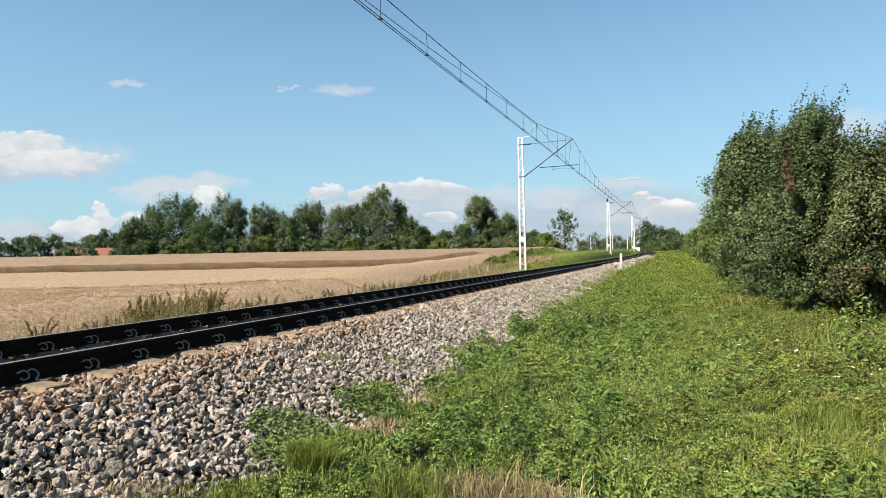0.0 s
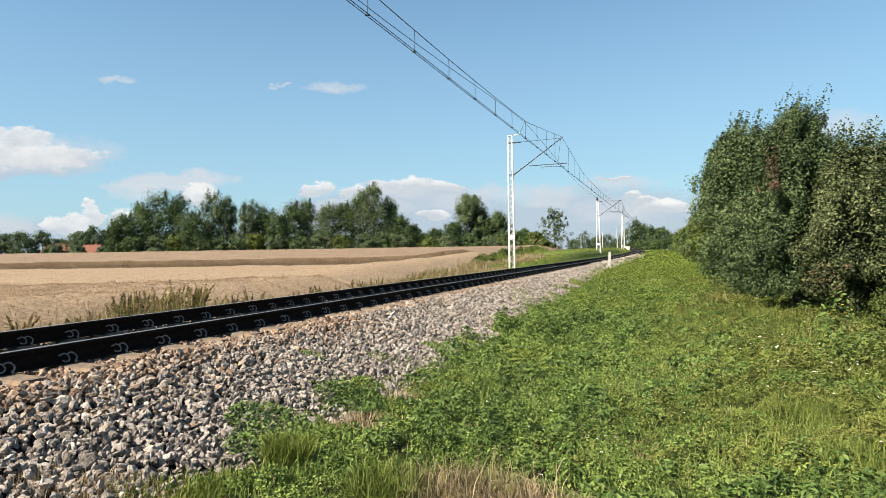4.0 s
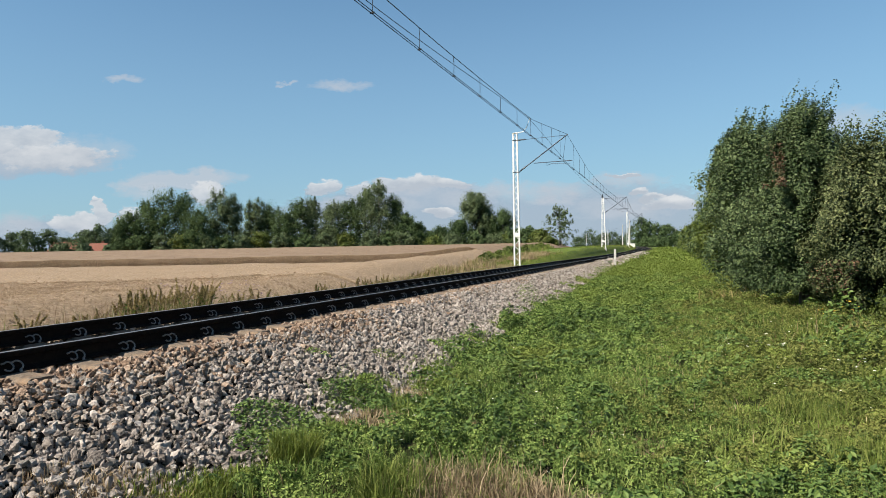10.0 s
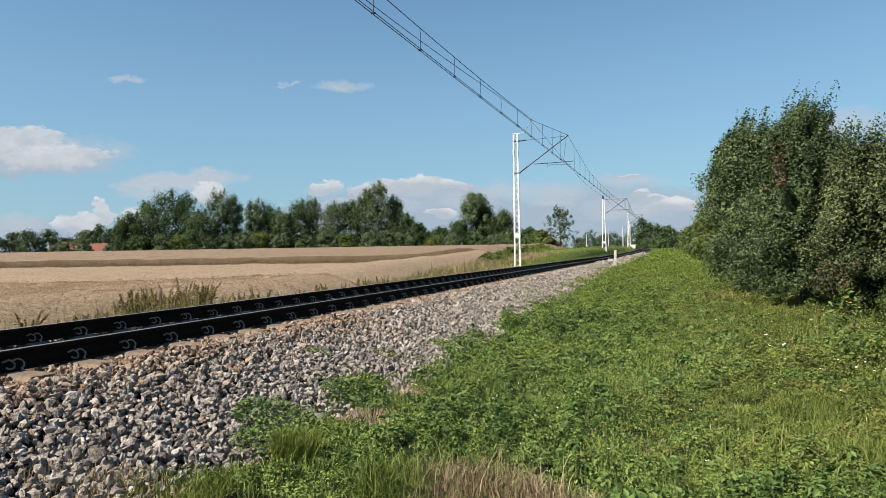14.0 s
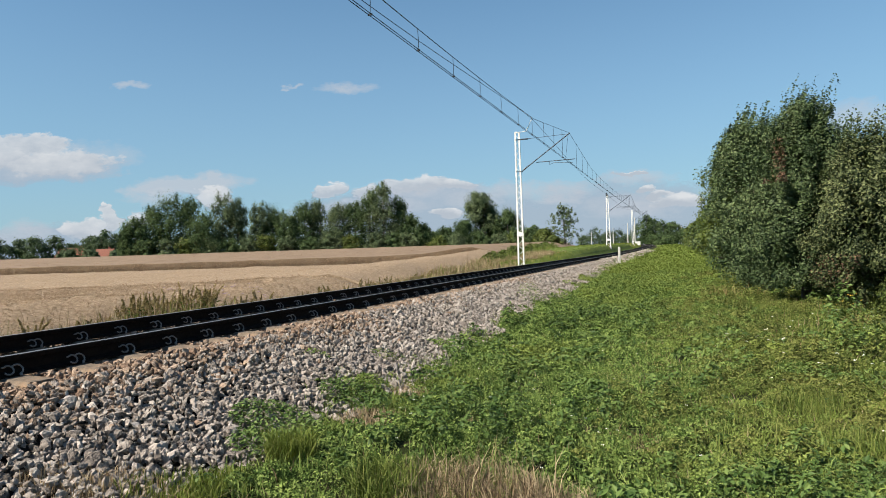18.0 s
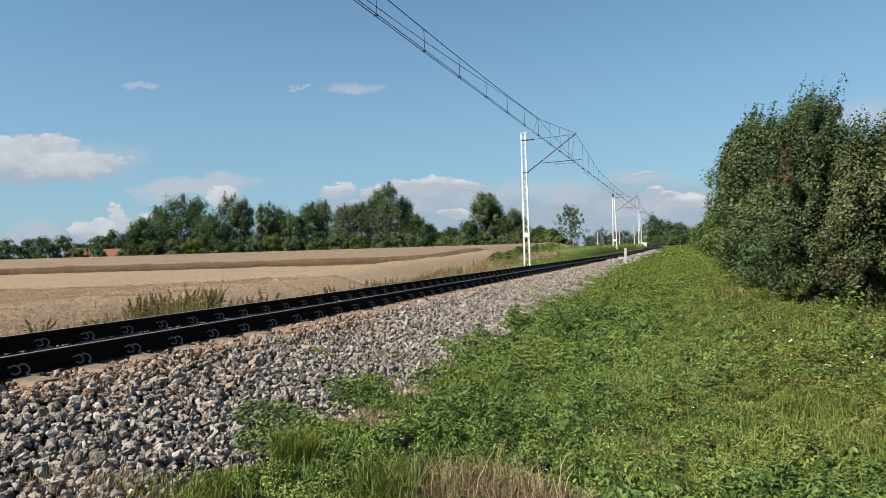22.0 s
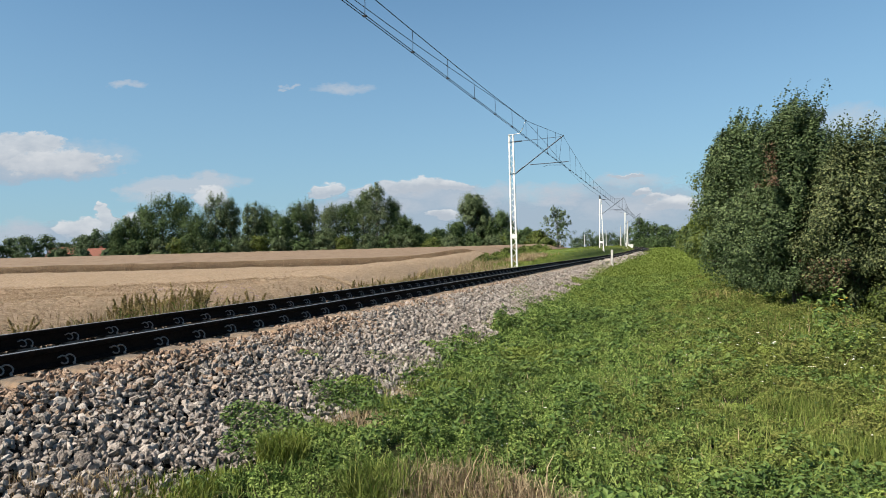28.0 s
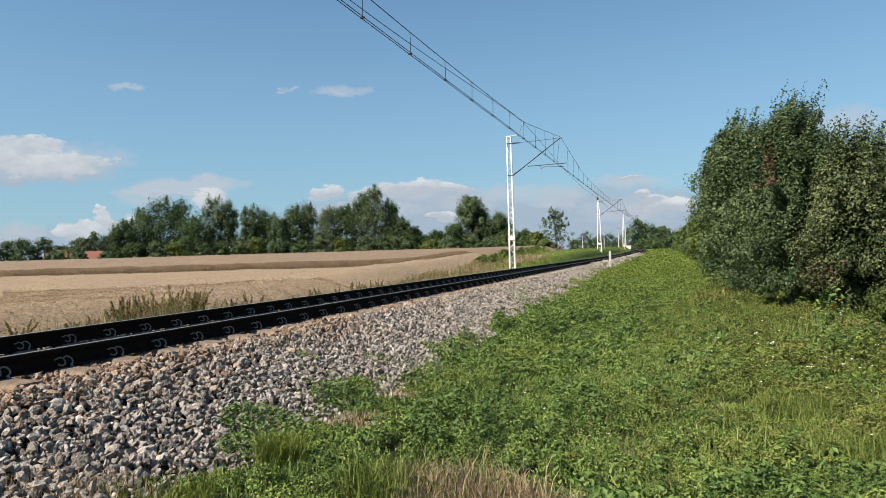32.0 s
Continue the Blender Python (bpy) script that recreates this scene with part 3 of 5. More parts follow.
def stone_shapes(n):
    """Broken stones: icosahedra with flattened, shifted corners."""
    out = []
    bm = bmesh.new()
    bmesh.ops.create_icosphere(bm, subdivisions=1, radius=0.5)
    base = np.array([w.co[:] for w in bm.verts])
    tri = np.array([[w.index for w in f.verts] for f in bm.faces])
    bm.free()
    for _ in range(n):
        w = base * rng.uniform(0.6, 1.3, (len(base), 1))
        for _ in range(5):
            d = rng.normal(size=3)
            d /= np.linalg.norm(d)
            h = w @ d
            w -= np.maximum(h - rng.uniform(0.2, 0.38), 0)[:, None] * d
        w *= rng.uniform([1.0, 0.75, 0.5], [1.7, 1.15, 0.85])
        out.append(w)
    return out, tri


SHAPES, TRI = stone_shapes(14)
OCT = np.array([(0.5, 0, 0), (-0.5, 0, 0), (0, 0.5, 0), (0, -0.5, 0), (0, 0, 0.5), (0, 0, -0.5)])
OCT_TRI = np.array([(0, 2, 4), (2, 1, 4), (1, 3, 4), (3, 0, 4), (2, 0, 5), (1, 2, 5), (3, 1, 5), (0, 3, 5)])
PLAIN = [OCT * rng.uniform(0.75, 1.35, (6, 1)) * [1.25, 1.0, 0.8] + rng.normal(0, 0.08, (6, 3)) for _ in range(14)]


def turns(n):
    a = rng.normal(size=(n, 4))
    a /= np.linalg.norm(a, axis=1)[:, None]
    w, x, y, z = a.T
    return np.stack([1 - 2 * (y * y + z * z), 2 * (x * y - z * w), 2 * (x * z + y * w), 2 * (x * y + z * w), 1 - 2 * (x * x + z * z), 2 * (y * z - x * w),
                     2 * (x * z - y * w), 2 * (y * z + x * w), 1 - 2 * (x * x + y * y)], 1).reshape(n, 3, 3)


def lay_stones(name, x, y, size, label, mat, plain=False):
    n = len(x)
    shapes, tri = (PLAIN, OCT_TRI) if plain else (SHAPES, TRI)
    sz = size * rng.lognormal(0, 0.3, n)
    z = bed_z(x + bend(y), y) + rng.uniform(-0.042, 0.032, n) - np.where(np.abs(x) < 1.32, 0.002 + 0.35 * np.maximum(size - 0.06, 0), 0)
    idx = rng.integers(0, len(shapes), n)
    w = np.stack(shapes)[idx] * sz[:, None, None]
    w = np.einsum("nij,nkj->nki", turns(n), w)
    w += np.stack([x + bend(y), y, z], 1)[:, None]
    f = (tri[None] + (np.arange(n) * shapes[0].shape[0])[:, None, None]).reshape(-1, 3)
    return tagged(child(name, mesh_np(name, w.reshape(-1, 3), f, mat), ballast), label, kind="stuff")


def clear_of_sleepers(x, y, keep, size):
    ph = (y - (MID - x * math.tan(radians(SKEW)))) / PITCH
    on = (np.abs(ph - np.round(ph)) < 0.21 + 0.5 * size / PITCH) & (np.abs(x) < 1.28)
    rails = np.abs(np.abs(x) - 0.7535) < 0.1
    return ~((on & (rng.random(len(x)) > keep)) | rails)


def under_rail(n, off, yr):
    """Stones packed under a rail's foot, between the sleepers."""
    y, x = rng.uniform(*yr, n), off + rng.uniform(-0.1, 0.1, n)
    ph = (y - (MID - x * math.tan(radians(SKEW)))) / PITCH
    ok = np.abs(ph - np.round(ph)) > 0.2
    x, y = x[ok], y[ok]
    n = len(x)
    w = np.stack(PLAIN)[rng.integers(0, len(PLAIN), n)] * (0.07 * rng.lognormal(0, 0.15, n))[:, None, None]
    w = np.einsum("nij,nkj->nki", turns(n), w) + np.stack([x, y, rail_z(y) - rng.uniform(0.208, 0.235, n)], 1)[:, None]
    f = (OCT_TRI[None] + (np.arange(n) * 6)[:, None, None]).reshape(-1, 3)
    tagged(child("crushed_stones", mesh_np("crushed_stones", w.reshape(-1, 3), f, M_RUST_STONE), ballast), "rust-stained crushed stones under the rail", kind="stuff")


def grit(n, xr, yr, size, label="loose grey crushed stones"):
    x, y = rng.uniform(*xr, n), rng.uniform(*yr, n)
    ok = clear_of_sleepers(x, y, 0.04, size * 0.9)
    x, y = x[ok], y[ok]
    rusty = (np.abs(x) + rng.normal(0, 0.3, len(x)) - 0.15 * np.sin(y * 1.7) < (1.75 if yr[0] < 8 else 1.4 if yr[0] < 15 else 1.0))
    for sel, mt in ((rusty, M_RUST_STONE), (~rusty, M_STONE)):
        if sel.sum() > 5:
            lay_stones("crushed_stones", x[sel], y[sel], size, label if mt is M_STONE else "rust-stained crushed stones beside the rails", mt, yr[0] > 15)


grit(19000, (0.8, 3.45), (1.8, 9.0), 0.052)
grit(25000, (0.8, 3.2), (9.0, 20.0), 0.057)
grit(20000, (0.8, 3.0), (20.0, 42.0), 0.064)
grit(3500, (0.8, 2.9), (42.0, 110.0), 0.2)
grit(4500, (-0.72, 0.72), (1.0, 16.0), 0.06)
grit(2500, (-3.0, -0.8), (4.0, 26.0), 0.08)

def backfill(n, xr, yr, size):
    x, y = rng.uniform(*xr, n), rng.uniform(*yr, n)
    ok = clear_of_sleepers(x, y, 0.04, size)
    lay_stones("crushed_stones", x[ok], y[ok], size, "loose grey crushed stones", M_STONE, True)


backfill(8000, (0.8, 3.6), (-12.0, 1.8), 0.085)
backfill(6000, (-0.72, 0.72), (-12.0, 1.0), 0.08)
backfill(4500, (-3.4, -0.8), (-12.0, 4.0), 0.1)

for off in (-0.7535, 0.7535):
    under_rail(4200, off, (1.5, 44))

# ---- overhead line ----
SPAN = [-15.0, 41.0, 97.0, 153.0, 205.0, 252.0, 310.0, 380.0, 450.0]
MASTX = -3.2


def lattice_mast(height, top_w, base_w, half):
    """A mast of two upright channels with zigzag lacing; stands on a concrete footing."""
    mast = tagged(new("overhead_line_mast"), "white lattice steel mast beside the railway track", "mast", "overhead line masts")
    for s in (-1, 1):
        bm = bmesh.new()
        ring = [[bm.verts.new((s * w / 2 + a, b, z)) for a, b in ((-half, -0.06), (half, -0.06), (half, 0.06), (-half, 0.06))] for z, w in ((-0.6, base_w), (height, top_w))]
        for i in range(4):
            bm.faces.new((ring[0][i], ring[0][(i + 1) % 4], ring[1][(i + 1) % 4], ring[1][i]))
        bm.faces.new(ring[0][::-1])
        bm.faces.new(ring[1])
        part("upright", bm, M_WHITE, mast)
    n = 24
    for i in range(n):
        z0, z1 = -0.1 + i * height / n, -0.1 + (i + 1) * height / n
        w0, w1 = (base_w + (top_w - base_w) * z / height for z in (z0, z1))
        s = 1 if i % 2 else -1
        for dy in (-0.05, 0.05):
            tube_part("lacing_bar", [(s * w0 / 2, dy, z0), (-s * w1 / 2, dy, z1)], 0.010, M_WHITE, mast, 4)
    part("cap", bevelled_box((0, 0, height), (top_w + 0.08, 0.16, 0.05), 0.01), M_WHITE, mast)
    part("footing", bevelled_box((0, 0, -0.35), (0.75, 0.75, 0.5), 0.04), M_CONCRETE, mast, "pale concrete footing")
    return mast


def cantilever(parent, z, reach=3.25):
    """The bracket: a raking tube, a top tie, a steady tube and insulators."""
    a, b = np.array((0.25, 0, 5.55 - z)), np.array((reach, 0, 7.66 - z))
    tube_part("raking_tube", [a, b], 0.035, M_GALV, parent, 8)
    tube_part("top_tie", [(0.1, 0, 7.50 - z), (reach - 0.15, 0, 7.60 - z)], 0.014, M_GALV, parent, 6)
    tube_part("steady_tube", [(1.15, 0, 6.02 - z), (reach + 0.25, 0, 6.06 - z)], 0.024, M_GALV, parent, 8)
    tube_part("hanger", [(reach - 0.12, 0, 7.55 - z), (reach - 0.32, 0, 6.06 - z)], 0.009, M_GALV, parent, 4)
    tube_part("registration_arm", [(1.95, 0, 6.02 - z), (1.95, 0, 5.82 - z), (2.2, 0, 5.93 - z), (reach + 0.1, 0, 5.86 - z)], 0.014, M_GALV, parent, 6)
    for p, d in (((0.30, 0, 5.60 - z), (0.40, 0, 0.28)), ((0.25, 0, 7.505 - z), (0.42, 0, 0.014))):
        p, d = np.array(p), np.array(d)
        k = np.linspace(0, 1, 13)
        tube_part("insulator", p + d * k[:, None], np.where(np.arange(13) % 2, 0.055, 0.03), M_INSUL, parent, 8)
    for zz in (5.52, 7.50):
        part("bracket_band", bevelled_box((0.06, 0, zz - z), (0.42, 0.15, 0.05), 0.008), M_GALV, parent)


masts = []
for i, y in enumerate(SPAN):
    cx = float(bend(y))
    zb = float(land(MASTX + cx, y))
    top = 7.95 + (0.9 * float(rail_z(y)) if i > 2 else 0) + (-0.2 if i == 2 else 0)
    turn = math.degrees(math.atan(float((bend(y + 1) - bend(y - 1)) / 2)))
    if i < 4:
        mast = lattice_mast(top - zb, 0.24 if i != 2 else 0.2, 0.34 if i != 2 else 0.56, 0.042 if i != 2 else 0.05)
        cantilever(mast, zb - float(rail_z(y)))
        if i < 2:
            tube_part("feeder_horn", [(0.1, 0, top - zb), (0.55, 0, top - zb + 0.05), (0.75, 0, top - zb + 0.35), (0.95, 0, top - zb + 0.85)], 0.022, M_WHITE, mast, 6)
        if i == 2:
            tube_part("post_insulator", [(-0.06, 0, top - zb), (-0.06, 0, top - zb + 0.2), (-0.06, 0, top - zb + 0.5)], (0.1, 0.15, 0.08), M_INSUL, mast, 8)
        part("plate", bevelled_box((0.02, -0.09, 1.65 - zb), (0.40, 0.012, 0.26), 0.004), M_WHITE, mast, "small blank white plate")
    else:
        mast = tagged(new("overhead_line_mast"), "slim pale concrete mast far along the track", "mast", "overhead line masts")
        tube_part("pole", [(0, 0, -0.5), (0, 0, 4), (0, 0, top - zb)], (0.19, 0.16, 0.12), M_CONCRETE, mast, 10)
        cantilever(mast, zb - float(rail_z(y)))
    mast.matrix_basis = pose(MASTX + cx, y, zb, 0, 0, -turn)
    masts.append(mast)

line = tagged(new("overhead_line"), "dark overhead contact wires with droppers above the track", "overhead wire")


def sag_of(k, stitched):
    """Share of the sag at k along the span; a stitched messenger drops steeply by its supports."""
    k = np.asarray(k, float)
    e = np.minimum(k, 1 - k)
    return np.where(e < 0.19, e / 0.19 * 0.79, 0.79 + 0.21 * (1 - ((0.5 - e) / 0.31) ** 2)) if stitched else np.sin(np.pi * k) ** 1.6


def hang(name, a, b, sag, r, n=27, sides=5, stitched=False):
    k = np.linspace(0, 1, n)[:, None]
    p = np.array(a) * (1 - k) + np.array(b) * k
    p[:, 2] -= sag * sag_of(k[:, 0], stitched)
    tube_part(name, p, r, M_WIRE, line, sides)


for i in range(len(SPAN) - 1):
    y0, y1 = SPAN[i], SPAN[i + 1]
    c0, c1, z0, z1 = float(bend(y0)), float(bend(y1)), float(rail_z(y0)), float(rail_z(y1))
    thick = 1.0 if i < 2 else 1.5
    hang("messenger_wire", (c0, y0, 7.66 + z0), (c1, y1, 7.66 + z1), 1.32, 0.0105 * thick, stitched=True)
    for dx in (-0.035, 0.035):
        hang("contact_wire", (c0 + dx, y0, 5.84 + z0), (c1 + dx, y1, 5.84 + z1), 0.04, 0.009 * thick)
    n = int(round((y1 - y0) / 2.75))
    for j in range(1, n):
        k = j / n
        y = y0 + (y1 - y0) * k
        x, z = c0 + (c1 - c0) * k, z0 + (z1 - z0) * k
        hi, lo = 7.66 + z - 1.32 * float(sag_of(k, True)), 5.84 + z - 0.04 * float(sag_of(k, False))
        if i < 4:
            tube_part("dropper", [(x, y, hi), (x + 0.012, y, (hi + lo) / 2), (x, y, lo)], 0.008 * thick, M_WIRE, line, 4)
            if i < 2:
                part("wire_clamp", bevelled_box((x, y, lo), (0.10, 0.03, 0.045), 0.006), M_WIRE, line)
    f0, f1 = (8.72 if i < 2 else 7.75) + z0, (8.72 if i < 1 else 7.75) + z1
    x0, x1 = MASTX + (0.95 if i < 2 else 0.1), MASTX + (0.95 if i < 1 else 0.1)
    hang("feeder_wire", (x0 + c0, y0, f0), (x1 + c1, y1, f1), 0.82 if i == 0 else 0.53, 0.011 * thick)

# ---- distance post, cabinet ----
def distance_post(x, y):
    post = tagged(new("distance_post"), "white concrete distance post at the ballast's edge", "post")
    bm = bmesh.new()
    add_box(bm, (0, 0, 0.36), (0.15, 0.13, 1.2))
    bmesh.ops.bevel(bm, geom=bm.edges[:], offset=0.02, segments=2, affect="EDGES")
    part("shaft", bm, M_CONCRETE, post)
    part("cap", bevelled_box((0, 0, 0.96), (0.12, 0.10, 0.05), 0.012), M_CONCRETE, post)
    post.matrix_basis = pose(x, y, -0.33, 0, 1.5, 8)


distance_post(2.42, 44.3)


def cabinet(x, y):
    cab = tagged(new("trackside_cabinet"), "small white trackside cabinet in the grass", "cabinet")
    part("body", bevelled_box((0, 0, 0.55), (1.3, 0.7, 1.0), 0.03), M_WHITE, cab)
    part("lid", bevelled_box((0, 0, 1.09), (1.4, 0.8, 0.08), 0.02), M_CONCRETE, cab)
    part("door", bevelled_box((-0.3, -0.36, 0.55), (0.58, 0.02, 0.85), 0.005), M_WHITE, cab)
    part("door", bevelled_box((0.3, -0.36, 0.55), (0.58, 0.02, 0.85), 0.005), M_WHITE, cab)
    cab.matrix_basis = pose(x, y, float(land(x, y)), 0, 0, 10)


cabinet(-4.2, 188.0)

# ---- the grain field ----
CA, SA = math.cos(AXIS), math.sin(AXIS)


def place(p, d):
    """Ground point p metres across and d metres along the field's lie."""
    return 5.9 + CA * p - SA * d, SA * p + CA * d


def crop_edge(y):
    return -4.3 - 1.4 * smooth(16, 36, y) - 0.07 * np.clip(y - 36, 0, 300) + 0.1 * np.sin(y * 0.9)


def crop_sheet(name, d0, d1, step, height, mat, label, p_lo, p_hi):
    """A stand of grain as one body with an uneven top and upright sides."""
    ps = np.arange(p_lo, p_hi + 0.01, step)
    ds = np.concatenate([[d0 - 0.08], np.arange(d0, d1 + 0.01, step)])
    gp, gd = np.meshgrid(ps, ds)
    x, y = place(gp, gd)
    lim = crop_edge(y) + bend(y)
    x2 = np.minimum(x, lim)
    fade = smooth(-0.2, 2.2 if d0 < 30 else 4.0, lim - x)
    z = land(x2, y) + height * (0.15 + 0.85 * fade) + rng.normal(0, 0.03 if d0 > 30 else 0.028, x.shape) + 0.015 * wave(x, y, 0.5) + 0.01 * wave(x, y, 1.9)
    edge = (x >= lim - step * 0.2)
    edge[0], edge[-1], edge[:, 0], edge[:, -1] = True, True, True, True
    z = np.where(edge, land(x2, y) - 0.1, z)
    v = np.stack([x2, y, z], -1).reshape(-1, 3)
    nx, ny = len(ps), len(ds)
    i = (np.arange(ny - 1)[:, None] * nx + np.arange(nx - 1)[None]).ravel()
    q = np.stack([i, i + 1, i + nx + 1, i + nx], -1)
    keep = ~edge.ravel()[q].all(1)
    return tagged(new(name, mesh_np(name, v, q[keep], mat, smooth=(np.arange(len(q)) >= (nx - 1))[keep])), label, "field crop", kind="stuff")


def ears(parent, n, p_rng, d_rng, height, size, mat, front=False):
    p, d = rng.uniform(*p_rng, n), rng.uniform(*d_rng, n)
    x, y = place(p, d)
    ok = x < crop_edge(y) + bend(y) - 0.05
    x, y = x[ok], y[ok]
    n = len(x)
    lo = rng.uniform(-0.75, 0.05, n) * height if front else rng.uniform(-0.05, 0.07, n)
    tall = height * (0.15 + 0.85 * smooth(-0.2, 2.2 if d_rng[0] < 50 else 4.0, crop_edge(y) + bend(y) - x))
    pos = np.stack([x, y, land(x, y) + tall + lo + 0.015 * wave(x, y, 0.5)], 1)
    v, f = leaves(pos, size * rng.uniform(0.6, 1.3, n), 0.0 if front else 0.25, 0.34)
    tagged(child("ears", mesh_np("ears", v, f, mat), parent), "ripe grain ears on stalks", kind="stuff")


wheat = crop_sheet("wheat_stand", 6.0, 25.5, 0.3, 0.76, M_WHEAT, "stand of ripe golden wheat beside the railway", -40, 10)
ears(wheat, 70000, (-14, 1), (9, 19), 0.77, 0.055, M_EAR)
ears(wheat, 24000, (-17, 1), (19, 25.3), 0.77, 0.07, M_EAR)
wheat_b = crop_sheet("wheat_stand", 25.5, 53.8, 0.5, 0.81, M_WHEAT, "broad strip of ripe golden wheat", -75, 12)
ears(wheat_b, 24000, (-38, 4), (25.7, 53.8), 0.80, 0.07, M_EAR)
# Browner ears along this wheat's front edge paint in the tramline's shade.
ears(wheat_b, 4500, (-25, -5.4), (25.2, 25.5), 0.84, 0.09, M_BROWN_EAR, True)
rye = crop_sheet("rye_stand", 55.0, 152.0, 1.0, 1.34, M_RYE, "taller brown grain stand behind the wheat", -170, 25)
ears(rye, 22000, (-70, 16), (54.6, 54.95), 1.26, 0.13, M_BROWN_EAR, True)
ears(rye, 9000, (-110, 18), (56, 150), 1.30, 0.17, M_BROWN_EAR)


# ---- trees ----
def crown_clusters(h, r, base, n, per, gen, rough, shape, lean, lump=0.17, tall=0.85):
    """Leaf places in clusters over an uneven crown, and the way that each faces."""
    az, t = gen.uniform(0, 2 * np.pi, n), gen.beta(1.15, 1.2, n)
    zz = base + (h - base) * t
    prof = np.where(t > shape, np.sqrt(np.clip(1 - ((t - shape) / (1 - shape)) ** 2, 0.0, 1)), 0.82 + 0.18 * t / shape)
    a, b = gen.uniform(0, 6.28, 2)
    k = 1 + rough * (np.sin(az * 2 + a + t * 4) * 0.45 + np.sin(az * 5 + t * 9 + b) * 0.4 + gen.normal(0, 0.35, n))
    rad = r * prof * k * np.sqrt(gen.uniform(0.3, 1.0, n)) * 0.92
    c = np.stack([rad * np.cos(az) + lean * t, rad * np.sin(az), zz], 1)
    s = r * lump * gen.uniform(0.5, 1.4, (n, 1, 1))
    way = gen.normal(0, 1, (n, per, 3))
    way /= np.linalg.norm(way, axis=2, keepdims=True)
    off = way * gen.random((n, per, 1)) ** 0.4 * (1.65 * s) * [1, 1, tall]
    pos = (c[:, None] + off).reshape(-1, 3)
    out = np.stack([np.cos(az), np.sin(az), (t - 0.3) * 1.2], 1)[:, None] * 0.6 + off / s * 0.7
    out = out.reshape(-1, 3)
    ok = pos[:, 2] > 0.05
    n_in = len(pos) // 6
    core = c[gen.integers(0, n, n_in)] * [0.55, 0.55, 0.93] + gen.normal(0, 0.1 * r, (n_in, 3))
    return pos[ok], out[ok], c, core


def tree(name, x, y, h, r, leaf, n_leaf, mat, label, seed, base=0.16, n_shoot=90, shape=0.6, rough=0.22, category="tree", group="", stems=1, extra=None, sink=0.0, sides=7,
         lump=0.17, tall=0.85, leaders=0, tip=0.0, jitter=0.45):
    gen = np.random.default_rng(seed)
    t = tagged(new(name), label, category, group)
    lean = gen.normal(0, 0.04) * h
    pos, out, end, core = crown_clusters(h, r, base * h, n_shoot, n_leaf // n_shoot, gen, rough, shape, lean, lump, tall)
    if leaders:
        hi = np.argsort(-end[:, 2])[: len(end) // (6 if tip else 2)]
        hi = gen.choice(hi, leaders)
        lead = end[hi][:, None] + np.linspace(-0.6, 1, 34)[None, :, None] * (gen.uniform(0.25, 1.0, (leaders, 1, 1)) * (np.array([tip * 0.35, 0, 1.0]) + gen.normal(0, 0.1, (leaders, 1, 3)))) * r * (0.3 + 0.38 * tip)
        lead = (lead + gen.normal(0, 0.02 * r, lead.shape)).reshape(-1, 3)
        pos, out = np.concatenate([pos, lead]), np.concatenate([out, gen.normal(0, 0.3, lead.shape)])
    foot = end * [0.12, 0.12, 0.55]
    v, f = join([leaves(pos, leaf * gen.uniform(0.6, 1.25, len(pos)), 0.12, 0.7, gen, out, jitter), leaves(core, leaf * 2.2, 0.2, 0.8, gen)])
    child("crown", mesh_np("crown", v, f, mat), t)
    for k in range(stems):
        a = gen.uniform(0, 6.28)
        o = 0 if stems == 1 else 0.12 * r
        p = np.array([(o * math.cos(a), o * math.sin(a), -0.3), (o * 1.3 * math.cos(a), o * 1.3 * math.sin(a), h * 0.3), (2.5 * o * math.cos(a), 2.5 * o * math.sin(a), h * 0.78)])
        tube_part("trunk", p, (h * 0.018 / stems ** 0.5, h * 0.013 / stems ** 0.5, h * 0.003), M_BARK, t, sides)
    for a, b in list(zip(foot, end))[:: max(1, n_shoot // BOUGHS)]:
        m = (a + b) / 2 + gen.normal(0, 0.05, 3) * r
        st = np.array((0, 0, max(0.05, a[2] * 0.7)))
        tube_part("limb", np.array([st, a * 0.5 + st * 0.5, m, b]), (h * 0.006, h * 0.005, h * 0.003, h * 0.001), M_BARK, t, 4)
    if extra:
        em, sel = extra
        e = sel(pos)
        if len(e):
            ev, ef = leaves(e, leaf * 1.1, 0.2, gen=gen)
            tagged(child("withered_twig", mesh_np("withered_twig", ev, ef, em), t), "withered reddish-brown leaves", kind="stuff")
    t.matrix_basis = pose(x, y, float(land(x, y)) - sink, 0, 0, 0)
    return t


BOUGHS = 9



def at_bearing(px, d):
    """Ground point by its bearing from the lens axis, d metres ahead."""
    return place((px - 784) / 1193 * d, d)


